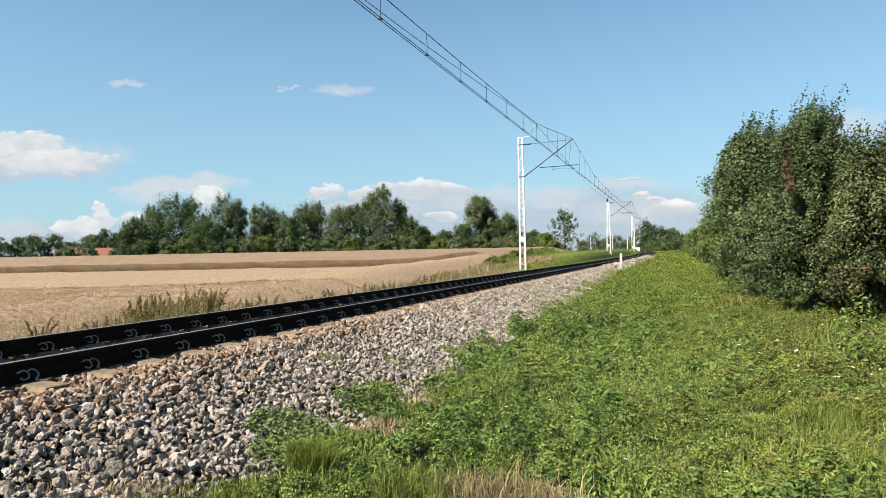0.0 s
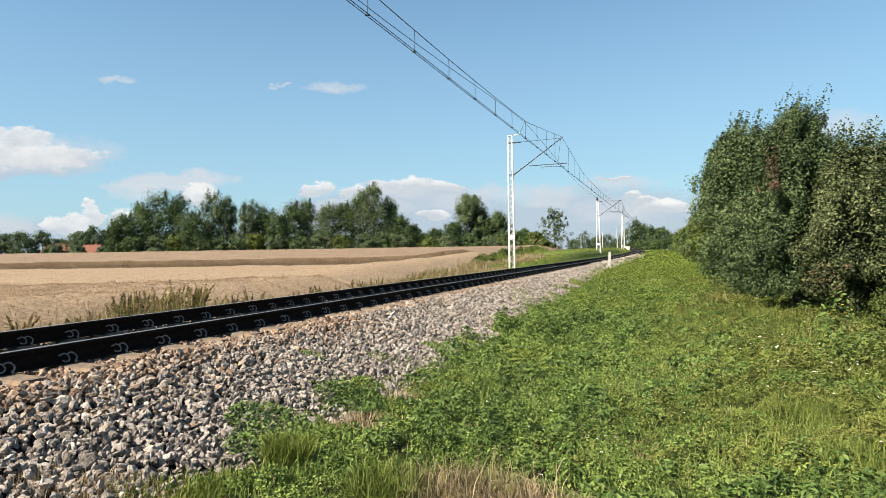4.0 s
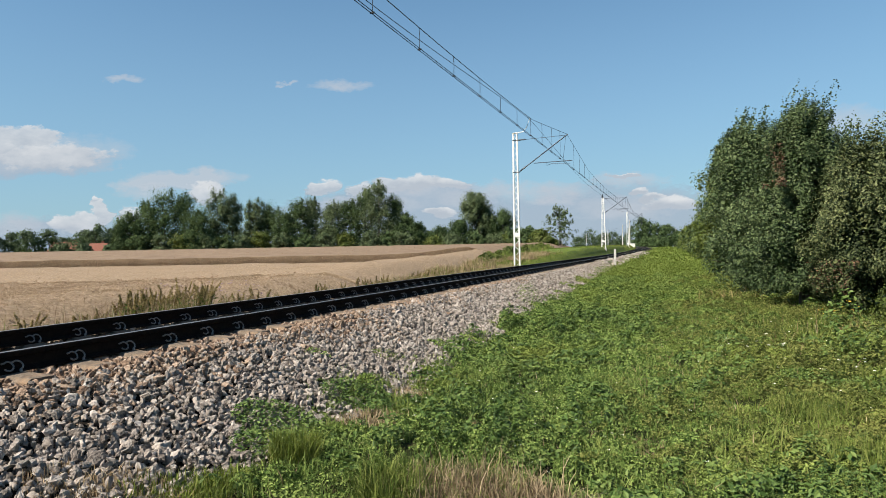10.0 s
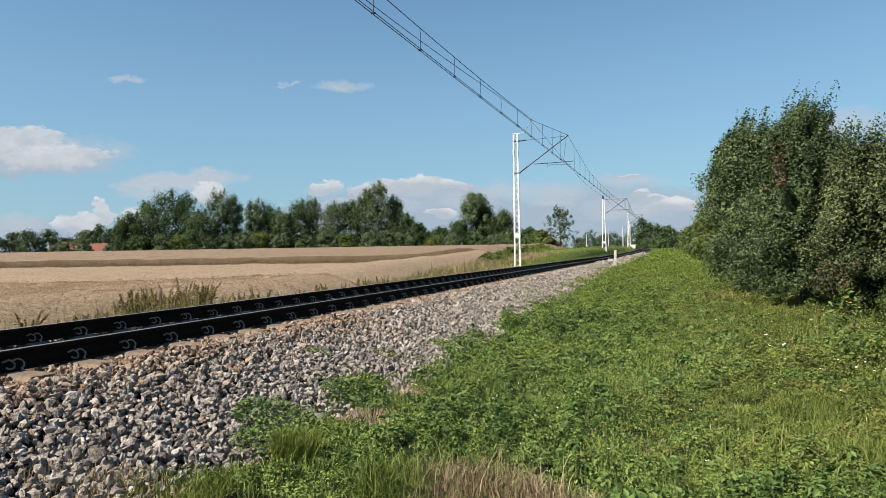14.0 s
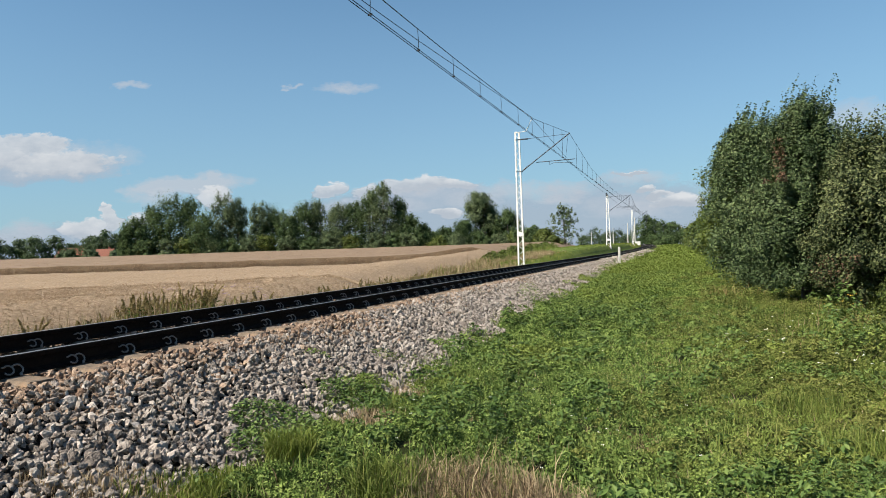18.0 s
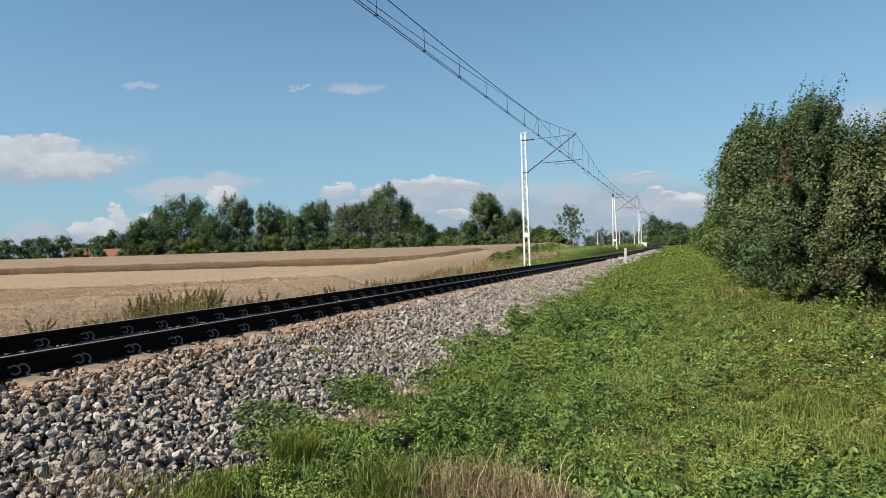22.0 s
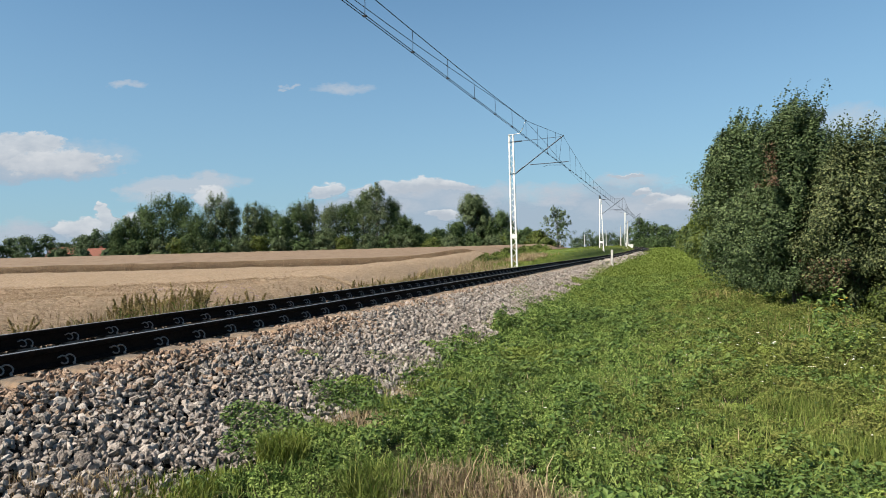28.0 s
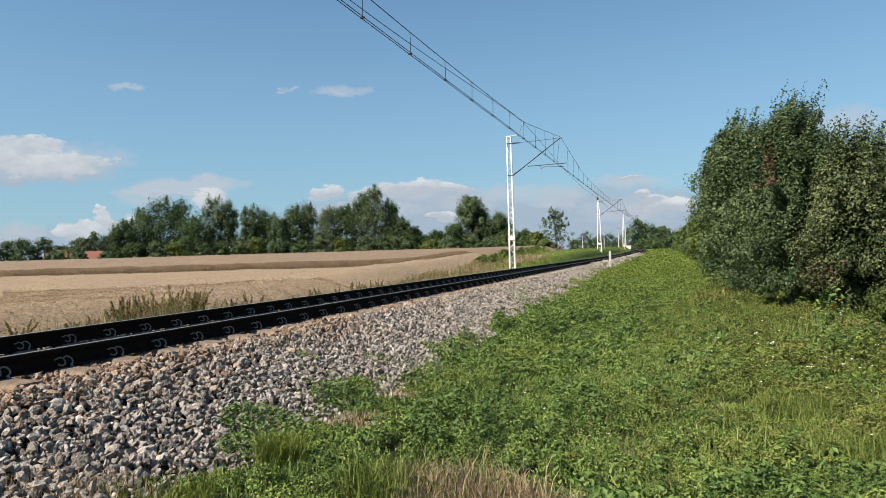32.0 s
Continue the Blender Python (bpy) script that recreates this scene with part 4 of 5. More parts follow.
# the wood behind the field: bearing, distance, height, radius, kind
WOOD = [(232, 152, 8.5, 3.6, 0), (212, 150, 6.2, 1.7, 0), (262, 156, 11.0, 4.2, 0), (292, 156, 13.6, 5.2, 0), (328, 158, 12.8, 4.8, 0), (352, 150, 8.8, 3.8, 0),
        (386, 156, 13.7, 4.0, 1), (412, 158, 12.6, 3.2, 1), (446, 154, 11.6, 3.0, 1), (476, 156, 10.2, 3.6, 0), (503, 152, 8.3, 3.4, 0),
        (532, 154, 10.8, 3.4, 0), (560, 156, 11.8, 3.4, 1), (590, 154, 10.2, 4.0, 1), (622, 154, 11.0, 3.6, 0), (648, 156, 13.2, 3.6, 0),
        (672, 152, 14.4, 3.6, 1), (698, 154, 11.4, 3.4, 0), (722, 152, 7.6, 3.0, 0), (742, 152, 5.8, 2.2, 0), (785, 156, 4.8, 3.2, 0),
        (815, 156, 6.4, 2.8, 0), (850, 158, 12.2, 3.9, 2), (868, 159, 8.5, 3.2, 0), (892, 156, 8.3, 3.4, 0), (762, 158, 3.8, 2.6, 0)]
for k, (px, d, h, r, kind) in enumerate(WOOD):
    x, y = at_bearing(px, d)
    tree(("broadleaf_tree", "birch_tree", "poplar_tree")[kind], x, y, h * 1.1, r * 1.05, (0.25, 0.25, 0.28)[kind], (9500, 9500, 20000)[kind], (M_TREE, M_BIRCH, M_BIRCH)[kind],
         ("dense dark green broadleaf tree behind the field", "tall grey-green birch at the field's far edge", "rounded grey-green poplar standing above the shrubs")[kind], 100 + k, 0.02, (110, 140, 120)[kind],
         (0.36, 0.45, 0.62)[kind], (0.3, 0.42, 0.1)[kind], group="trees behind the field", lump=(0.165, 0.13, 0.15)[kind], tall=(1.25, 1.6, 1.2)[kind], leaders=(30, 34, 0)[kind])
# undergrowth along the wood's foot
for k, (px, h) in enumerate([(246, 5), (285, 4.5), (322, 4.8), (362, 4.6), (398, 4.2), (432, 4.6), (462, 4.9), (500, 4.4), (540, 4.0), (578, 4.4), (612, 4.2), (655, 4.4), (690, 4.2), (712, 4.6),
                             (770, 3.0), (800, 3.6), (845, 4.0), (878, 3.4), (905, 3.6)]):
    x, y = at_bearing(px, 149)
    tree("shrub", x, y, h, 2.6, 0.36, 1700, (M_TREE, M_BIRCH, M_BUSH_PALE, M_BIRCH)[k % 4], "low green shrub at the wood's edge", 300 + k, 0.05, 50, 0.4, category="shrub", group="shrubs behind the field", stems=3)
# open light tree and shrubs on the bank
x, y = at_bearing(992, 120)
tree("young_birch", x, y, 7.6, 2.9, 0.22, 2100, M_BIRCH, "young birch with an open, airy crown", 401, 0.06, 60, 0.15, 0.5, stems=1, lump=0.1, leaders=12)
for k, (px, d, h, r) in enumerate([(936, 128, 4.4, 2.6), (958, 122, 3.6, 2.4), (918, 132, 4.4, 2.4), (973, 116, 2.2, 1.6)]):
    x, y = at_bearing(px, d)
    tree("shrub", x, y, h, r, 0.33, 2600, M_BUSH_PALE if k % 2 else M_TREE, "rounded green shrub on the bank", 410 + k, 0.05, 60, 0.4, category="shrub", group="shrubs on the bank", stems=3)
# far left group, with roofs between
for k, (px, d, h, r) in enumerate([(-60, 240, 9, 5), (-15, 235, 8.5, 5), (22, 240, 8.5, 4.5), (52, 236, 9.5, 5), (88, 240, 9, 5), (118, 262, 7.0, 4), (148, 226, 8.0, 4.5), (170, 222, 11.0, 4.5), (196, 226, 9.0, 4.5), (112, 226, 4.0, 3.5), (215, 232, 9, 4.5), (150, 206, 3.4, 2.2), (194, 206, 3.2, 2.0)]):
    x, y = at_bearing(px, d)
    tree("far_tree", x, y, h, r, 0.55, 1900, M_FAR_TREE, "dark green tree beside distant farm roofs", 430 + k, 0.03, 60, 0.4, 0.25, group="distant trees")
# where the line bends away
for k, (px, d, h, r) in enumerate([(1136, 300, 13.0, 4.5), (1150, 305, 11.5, 5), (1166, 300, 11.0, 5), (1180, 305, 10.0, 5), (1194, 300, 7.5, 4), (1120, 420, 12, 6), (1070, 520, 12, 7), (1045, 500, 14, 7), (1085, 540, 13, 7),
                                   (1025, 520, 9, 7), (1060, 560, 10, 7), (1100, 500, 9, 6), (1160, 290, 4.5, 4), (1178, 288, 4.0, 4), (1142, 292, 4.5, 3.5), (1205, 310, 7, 4)]):
    x, y = at_bearing(px, d)
    tree("far_tree", x, y, h, r, 0.6, 1900, M_FAR_TREE if d > 350 else M_TREE, "dark green tree where the railway bends away", 460 + k, 0.03, 60, 0.4, 0.25, group="distant trees")


def far_house(px, d, w, turn, low):
    x, y = at_bearing(px, d)
    hs = tagged(new("house"), "distant farmhouse with a red tiled gable roof", "house")
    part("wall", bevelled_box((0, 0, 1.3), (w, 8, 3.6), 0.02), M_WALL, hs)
    bm = bmesh.new()
    ring = [[bm.verts.new((sx * (w / 2 + 0.5), yy, zz)) for yy, zz in ((-4.6, 2.9), (0, 6.2), (4.6, 2.9), (4.4, 2.7), (0, 5.95), (-4.4, 2.7))] for sx in (-1, 1)]
    for i in range(6):
        bm.faces.new((ring[0][i], ring[0][(i + 1) % 6], ring[1][(i + 1) % 6], ring[1][i]))
    bm.faces.new((ring[0][0], ring[0][5], ring[0][4], ring[0][3], ring[0][2], ring[0][1]))
    bm.faces.new(ring[1])
    bmesh.ops.recalc_face_normals(bm, faces=bm.faces[:])
    part("roof", bm, M_ROOF, hs, "red tiled roof")
    part("chimney", bevelled_box((w * 0.2, 0.8, 6.0), (0.7, 0.7, 1.6), 0.02), M_ROOF, hs)
    for k in range(3):
        part("window", bevelled_box((-w * 0.3 + k * w * 0.3, -4.02, 1.6), (1.2, 0.08, 1.3), 0.01), M_GLASS, hs)
    hs.matrix_basis = pose(x, y, float(land(x, y)) - low, 0, 0, turn)


far_house(122, 250, 10, 20, 1.0)
far_house(176, 214, 4.6, 22, 2.3)

# ---- the hedge ----
def withered(pos):
    s = (np.abs(pos[:, 0] + 0.58) < 0.22) & (np.abs(pos[:, 2] - 3.25) < 0.5) & (pos[:, 1] < -0.3)
    return pos[s] * [1.03, 1.14, 1.0]


def withered_low(pos):
    s = (np.abs(pos[:, 0] + 0.75) < 0.35) & (np.abs(pos[:, 2] - 0.85) < 0.35) & (pos[:, 1] < 0.2)
    return pos[s][::4] * [1.05, 1.15, 1.0]


HEDGE = [(8.62, 17.0, 4.55, 1.2, 46000, 0.056, M_BUSH), (8.3, 20.6, 4.5, 1.4, 24000, 0.072, M_BUSH), (8.5, 28.0, 5.8, 1.6, 20000, 0.095, M_BUSH),
         (8.7, 37.5, 6.2, 1.8, 14000, 0.13, M_BUSH_PALE), (9.7, 18.3, 3.9, 1.25, 20000, 0.066, M_BUSH), (9.55, 15.5, 3.55, 1.25, 40000, 0.054, M_OLIVE), (11.5, 15.4, 3.4, 1.35, 6000, 0.1, M_OLIVE),
         (10.6, 14.0, 2.3, 0.95, 7000, 0.062, M_OLIVE), (9.9, 21.5, 3.2, 1.4, 5000, 0.12, M_BUSH), (12.2, 18.2, 3.4, 1.6, 5000, 0.12, M_BUSH),
         (12.4, 13.8, 2.8, 1.2, 4000, 0.12, M_BUSH_PALE)]
for k, (x, y, h, r, n, lf, mt) in enumerate(HEDGE):
    tree("bush", x, y, h, r, lf, n, mt, "tall leafy green bush with upright shoots" if mt is not M_BUSH_PALE else "tall pale green bush", 500 + k, 0.13 if k in (0, 4, 5) else 0.02, 240, 0.25 if k == 0 else 0.42, 0.3, "bush", "hedge bushes", 4,
         (M_RED_LEAF, (withered, withered_low)[k > 0]) if k in (0, 5) else None, sink=0.05, lump=0.115, tall=1.5, leaders=80 if k < 7 else 0, tip=0.8, jitter=0.6)
tree("bush", 9.4, 12.6, 0.8, 0.5, 0.045, 2600, M_BUSH_PALE, "low yellowish green bush with sparse leaves", 520, 0.02, 90, 0.8, 0.4, "bush", "hedge bushes", 3, None, 0.05)
for k in range(16):
    y = 46 + k * 7.0 + rng.uniform(-1, 1)
    tree("bush", 9.1 + rng.uniform(-0.3, 0.4) + 0.6 * (k > 6), y, (4.2, 3.4, 3.8, 3.2)[k % 4] + rng.uniform(-0.3, 0.3), 2.0 + 0.05 * k, 0.19 + 0.012 * k, 3600, (M_BUSH_PALE, M_BUSH)[k % 2],
         "green hedge bush along the grass way", 530 + k, 0.02, 80, 0.42, 0.25, "bush", "hedge bushes", 3, None, 0.05)


# slender pole beyond the hedge's end
def utility_pole(px, d):
    x, y = at_bearing(px, d)
    pole = tagged(new("utility_pole"), "slender grey concrete utility pole by the far trees", "pole")
    tube_part("shaft", [(0, 0, -0.5), (0, 0, 4), (0, 0, 8.2)], (0.16, 0.14, 0.1), M_CONCRETE, pole, 8)
    part("crossarm", bevelled_box((0, 0, 7.9), (1.6, 0.1, 0.1), 0.01), M_GALV, pole)
    for k in (-0.7, 0, 0.7):
        tube_part("insulator", [(k, 0, 7.95), (k, 0, 8.05), (k, 0, 8.15)], (0.03, 0.05, 0.03), M_INSUL, pole, 6)
    pole.matrix_basis = pose(x, y, float(land(x, y)))


utility_pole(1197, 300)

# ---- meadow and weeds ----
def stuff(name, v, f, mat, label, category):
    return tagged(new(name, mesh_np(name, v, f, mat)), label, category, kind="stuff")


def toe(y):
    """Where the ballast gives way to the grass."""
    return 3.05 + 0.3 * (1 - smooth(4.2, 5.4, y)) - 0.75 * smooth(14, 45, y) + 0.18 * np.sin(y * 1.9) + 0.12 * np.sin(y * 4.7 + 1) + bend(y)


def top(x, y):
    return np.maximum(land(x, y), np.where(np.abs(x - bend(y)) < 3.9, bed_z(x, y), -9))


BARE = [(3.42, 5.2, 0.36), (3.36, 6.35, 0.28), (4.58, 3.88, 0.24), (4.9, 3.82, 0.28), (5.22, 3.74, 0.24), (4.3, 3.7, 0.15), (3.45, 4.0, 0.16)]


def clumps(n_plants, per, xr, yr, radius, height, soft=0.13):
    """Leaf places: low domes of leaves round scattered plants."""
    x, y = rng.uniform(*xr, n_plants), rng.uniform(*yr, n_plants)
    ok = x > toe(y) + rng.normal(0, soft, n_plants)
    ok &= rng.random(n_plants) > 0.5 * smooth(5.6, 7.8, x)
    for bx, by, br in BARE:
        ok &= np.hypot(x - bx, y - by) > br * rng.uniform(0.6, 1.15, n_plants)
    x, y = x[ok], y[ok]
    n = len(x)
    hs = height * rng.lognormal(-0.1, 0.6, n) * (1 + 0.45 * wave(x, y, 0.8) + 0.35 * wave(x, y, 3.1))
    for bx, by, br in BARE:
        hs *= smooth(-0.1, 0.75, np.hypot(x - bx, (y - by) * 0.7))
    a, r = rng.uniform(0, 6.283, (n, per)), radius * np.sqrt(rng.random((n, per)))
    px, py = x[:, None] + r * np.cos(a), y[:, None] + r * np.sin(a)
    dome = np.sqrt(np.clip(1 - (r / radius) ** 2, 0, 1)) * 0.75 + 0.25
    pz = top(px, py) + np.abs(hs)[:, None] * dome * (1 - 0.5 * rng.random((n, per)) ** 2.2)
    return np.stack([px, py, pz], -1).reshape(-1, 3)


def meadow(n_plants, per, xr, yr, radius, height, leaf, mat, label, up=0.75):
    p = clumps(n_plants, per, xr, yr, radius, height)
    v, f = leaves(p, leaf * rng.uniform(0.6, 1.3, len(p)), up, 0.62)
    return stuff("meadow_weeds", v, f, mat, label, "weeds")


LATTICE = np.random.default_rng(31).random((97, 97))


def patchy(x, y):
    """Uneven growth, 0 to 1: smooth random values a hand's width apart, wider apart further along the line."""
    c = 0.13 + 0.011 * np.maximum(y - 5, 0)
    a, b = x / c, np.log(c / 0.13) / 0.011 + np.minimum(y, 5) / 0.13
    i, j = np.floor(a).astype(int), np.floor(b).astype(int)
    u, w = a - i, b - j
    u, w = u * u * (3 - 2 * u), w * w * (3 - 2 * w)

    def at(p, q):
        return LATTICE[p % 97, q % 97]

    return (at(i, j) * (1 - u) + at(i + 1, j) * u) * (1 - w) + (at(i, j + 1) * (1 - u) + at(i + 1, j + 1) * u) * w


def sward(n, xr, yr, h, w, mat, label, lean=0.4, soft=0.16):
    x, y = rng.uniform(*xr, n), rng.uniform(*yr, n)
    ok = (x > toe(y) + rng.normal(0, soft, n)) & ((y > 17) | (patchy(x, y) > 0.36 - 0.2 * rng.random(n)))
    if mat is not M_DRY:
        for bx, by, br in BARE:
            ok &= np.hypot(x - bx, y - by) > br * rng.uniform(0.6, 1.1, n)
    x, y = x[ok], y[ok]
    v, f = blades(np.stack([x, y, top(x, y) - 0.01], 1), h * rng.lognormal(0, 0.3, len(x)), w * rng.uniform(0.6, 1.4, len(x)), lean)
    return stuff("grass", v, f, mat, label, "grass")


def trodden(x, y):
    """A faint path where the growth is short and dry."""
    return np.exp(-((x - 5.95 - 0.2 * np.sin(y * 0.6)) / 0.5) ** 2) * smooth(6, 9, y) * (1 - smooth(15, 20, y))


def greener(x, y):
    return 1 - 0.85 * smooth(5.4, 7.6, x + 0.5 * wave(x, y, 0.7)) * smooth(3.6, 6.0, y)


def yellower(x, y):
    return (0.95 * smooth(5.2, 7.4, x + 0.5 * wave(x, y, 0.7))) * smooth(3.6, 6.0, y) + 0.35 * trodden(x, y)


def clover(n, xr, yr, radius, leaf, mat, label, share=greener, tall=0.62, cover=0.45):
    """Plants as small mounds covered with leaves that face outwards, with dark gaps between the mounds."""
    x, y = rng.uniform(*xr, n), rng.uniform(*yr, n)
    grown = patchy(x, y)
    ok = (x > toe(y) + rng.normal(0, 0.12, n)) & (rng.random(n) < share(x, y)) & (grown > 0.33 - 0.2 * rng.random(n))
    for bx, by, br in BARE:
        ok &= np.hypot(x - bx, y - by) > br * rng.uniform(0.6, 1.15, n)
    x, y, grown = x[ok], y[ok], grown[ok]
    n = len(x)
    r = radius * rng.lognormal(0, 0.42, n)
    h = r * tall * rng.uniform(0.5, 1.6, n) * np.clip(1 + 0.35 * wave(x, y, 0.8) + 0.3 * wave(x, y, 2.9), 0.35, 2) * (1 - 0.6 * trodden(x, y)) * (0.35 + 1.4 * grown)
    for bx, by, br in BARE:
        h *= smooth(-0.1, 0.7, np.hypot(x - bx, (y - by) * 0.7))
    per = np.clip(cover * math.pi * (r * r + r * h) / (0.31 * leaf * leaf), 4, 400).astype(int)
    i = np.repeat(np.arange(n), per)
    m = len(i)
    a, cz = rng.uniform(0, 6.283, m), rng.random(m) ** 0.75
    sn = np.sqrt(1 - cz * cz)
    d = np.stack([sn * np.cos(a), sn * np.sin(a), cz], 1)
    k = 1 - 0.35 * rng.random(m) ** 2
    px, py = x[i] + r[i] * d[:, 0] * k, y[i] + r[i] * d[:, 1] * k
    p = np.stack([px, py, top(px, py) + 0.01 + h[i] * cz * k], 1)
    v, f = leaves(p, leaf * rng.uniform(0.6, 1.5, m), 0.12, 0.5, out=d * 0.9, jitter=0.85)
    return stuff("meadow_weeds", v, f, mat, label, "weeds")


LOW, OLIVE = "low green clover and meadow weeds", "yellowish green meadow herbs"
clover(5600, (2.6, 8.5), (3.3, 8.0), 0.05, 0.023, M_CLOVER, LOW)
clover(500, (2.7, 8.5), (3.3, 8.0), 0.075, 0.045, M_LEAF_DARK, "dark green broad-leaved weeds", tall=1.0)
clover(140, (4.6, 8.5), (3.4, 5.6), 0.08, 0.034, M_LEAF_DARK, "dark green broad-leaved weeds", tall=0.8, cover=0.5)
clover(3000, (4.6, 9.0), (3.3, 8.0), 0.05, 0.024, M_YARROW, OLIVE, yellower, 0.9, 0.5)
clover(6000, (2.6, 9.0), (8.0, 17.0), 0.075, 0.034, M_CLOVER, LOW)
clover(500, (2.6, 9.0), (8.0, 17.0), 0.11, 0.06, M_LEAF_DARK, "dark green broad-leaved weeds", tall=1.0)
clover(4200, (5.0, 11.0), (8.0, 17.0), 0.07, 0.033, M_YARROW, OLIVE, yellower, 0.9, 0.5)
clover(3600, (2.2, 9.5), (17.0, 28.0), 0.1, 0.046, M_CLOVER, LOW, tall=0.5)
clover(900, (5.0, 9.5), (17.0, 28.0), 0.1, 0.045, M_YARROW, OLIVE, yellower, 0.7, 0.5)
meadow(2600, 14, (2.2, 9.0), (17.0, 28.0), 0.22, 0.06, 0.06, M_TURF, "green meadow growth along the track")
meadow(3800, 14, (2.0, 9.0), (28.0, 45.0), 0.25, 0.10, 0.065, M_TURF, "green meadow growth along the track")
meadow(4500, 10, (2.0, 10.0), (45.0, 200.0), 0.6, 0.10, 0.18, M_TURF, "green meadow growth in the distance")
clover(4500, (3.0, 9.0), (-9.0, 2.6), 0.1, 0.05, M_CLOVER, LOW)
clover(5000, (8.4, 15.0), (-9.0, 9.0), 0.12, 0.065, M_CLOVER, LOW, share=lambda x, y: 0 * x + 1)
sward(9000, (3.4, 15.0), (-9.0, 3.3), 0.09, 0.012, M_SHORT, "fine green grass")
sward(36000, (2.6, 8.5), (3.2, 8.0), 0.085, 0.0065, M_CLOVER, "narrow green leaves of grass and weeds", 0.95)
sward(14000, (2.6, 8.5), (3.2, 8.0), 0.09, 0.0055, M_SHORT, "fine green grass", 0.7)
sward(38000, (2.6, 10.0), (8.0, 17.0), 0.095, 0.009, M_CLOVER, "narrow green leaves of grass and weeds", 0.9)
sward(14000, (2.6, 11.0), (8.0, 17.0), 0.10, 0.008, M_SHORT, "fine green grass", 0.7)
sward(26000, (2.1, 9.5), (17.0, 45.0), 0.09, 0.018, M_TURF, "green grass along the track")
sward(16000, (1.8, 10.5), (45.0, 200.0), 0.12, 0.10, M_TURF, "green grass in the distance")
sward(5000, (6.0, 10.5), (5.0, 16.0), 0.13, 0.006, M_BLADE, "yellowish green meadow grass")
sward(2500, (5.2, 6.8), (6.5, 16.0), 0.07, 0.007, M_DRY, "dry trodden grass on a faint path", 0.9)
sward(3500, (2.6, 8.0), (2.4, 14.0), 0.09, 0.005, M_DRY, "dry straw among the grass", 0.9)


def tuft(x, y, n, r, h, w, mat, label, lean=0.65):
    a, k = rng.uniform(0, 6.283, n), r * np.sqrt(rng.random(n))
    px, py = x + k * np.cos(a), y + k * np.sin(a)
    v, f = blades(np.stack([px, py, top(px, py) - 0.01], 1), h * rng.uniform(0.5, 1.2, n), w * rng.uniform(0.6, 1.4, n), lean)
    return stuff("grass_tuft", v, f, mat, label, "grass")


def leafy(x, y, n, r, h, leaf, mat, label):
    a, k = rng.uniform(0, 6.283, n), r * np.sqrt(rng.random(n))
    px, py = x + k * np.cos(a), y + k * np.sin(a)
    d = np.sqrt(np.clip(1 - (k / r) ** 2, 0, 1)) * 0.8 + 0.2
    v, f = leaves(np.stack([px, py, top(px, py) + h * d * rng.uniform(0.2, 1, n)], 1), leaf * rng.uniform(0.6, 1.3, n), 0.6, 0.6)
    return stuff("weed_patch", v, f, mat, label, "weeds")


TUFTS = [(3.0, 3.0, 600, 0.28, 0.08, 0.006, M_DRY, "short dry grass at the stones' foot"), (3.2, 3.1, 700, 0.3, 0.09, 0.007, M_BLADE, "short green grass at the stones' foot"),
         (3.3, 3.35, 700, 0.25, 0.10, 0.007, M_BLADE, "short green grass at the stones' foot"), (2.75, 2.85, 400, 0.25, 0.07, 0.006, M_DRY, "short dry grass at the stones' foot"),
         (3.45, 4.0, 900, 0.17, 0.22, 0.005, M_BLADE, "tuft of fine green grass"), (4.3, 3.7, 900, 0.2, 0.25, 0.007, M_SHORT, "tall green grass tuft"),
         (4.58, 3.88, 700, 0.28, 0.19, 0.006, M_BROWN, "brown withered grass tuft"), (4.9, 3.82, 800, 0.34, 0.19, 0.006, M_BROWN, "brown withered grass tuft"),
         (5.24, 3.74, 700, 0.34, 0.16, 0.006, M_BROWN, "brown withered grass tuft"), (4.8, 3.83, 700, 0.5, 0.16, 0.005, M_DRY, "pale straw among withered grass"), (4.55, 3.8, 900, 0.5, 0.19, 0.006, M_SHORT, "green blades among withered grass"),
         (3.45, 5.22, 520, 0.3, 0.08, 0.006, M_DRY, "dry grass on a bare patch"), (3.36, 6.35, 320, 0.24, 0.07, 0.006, M_DRY, "dry grass on a bare patch"),
         (4.35, 5.6, 300, 0.2, 0.08, 0.006, M_DRY, "dry grass in the meadow"), (5.75, 5.3, 350, 0.25, 0.07, 0.006, M_DRY, "dry grass in the meadow"),
         (4.85, 3.85, 260, 0.5, 0.27, 0.005, M_DRY, "pale straw stalks in withered grass"), (7.2, 5.3, 500, 0.3, 0.22, 0.006, M_SHORT, "tuft of fine yellowish grass"), (7.0, 6.6, 400, 0.3, 0.22, 0.006, M_SHORT, "tuft of fine yellowish grass")]
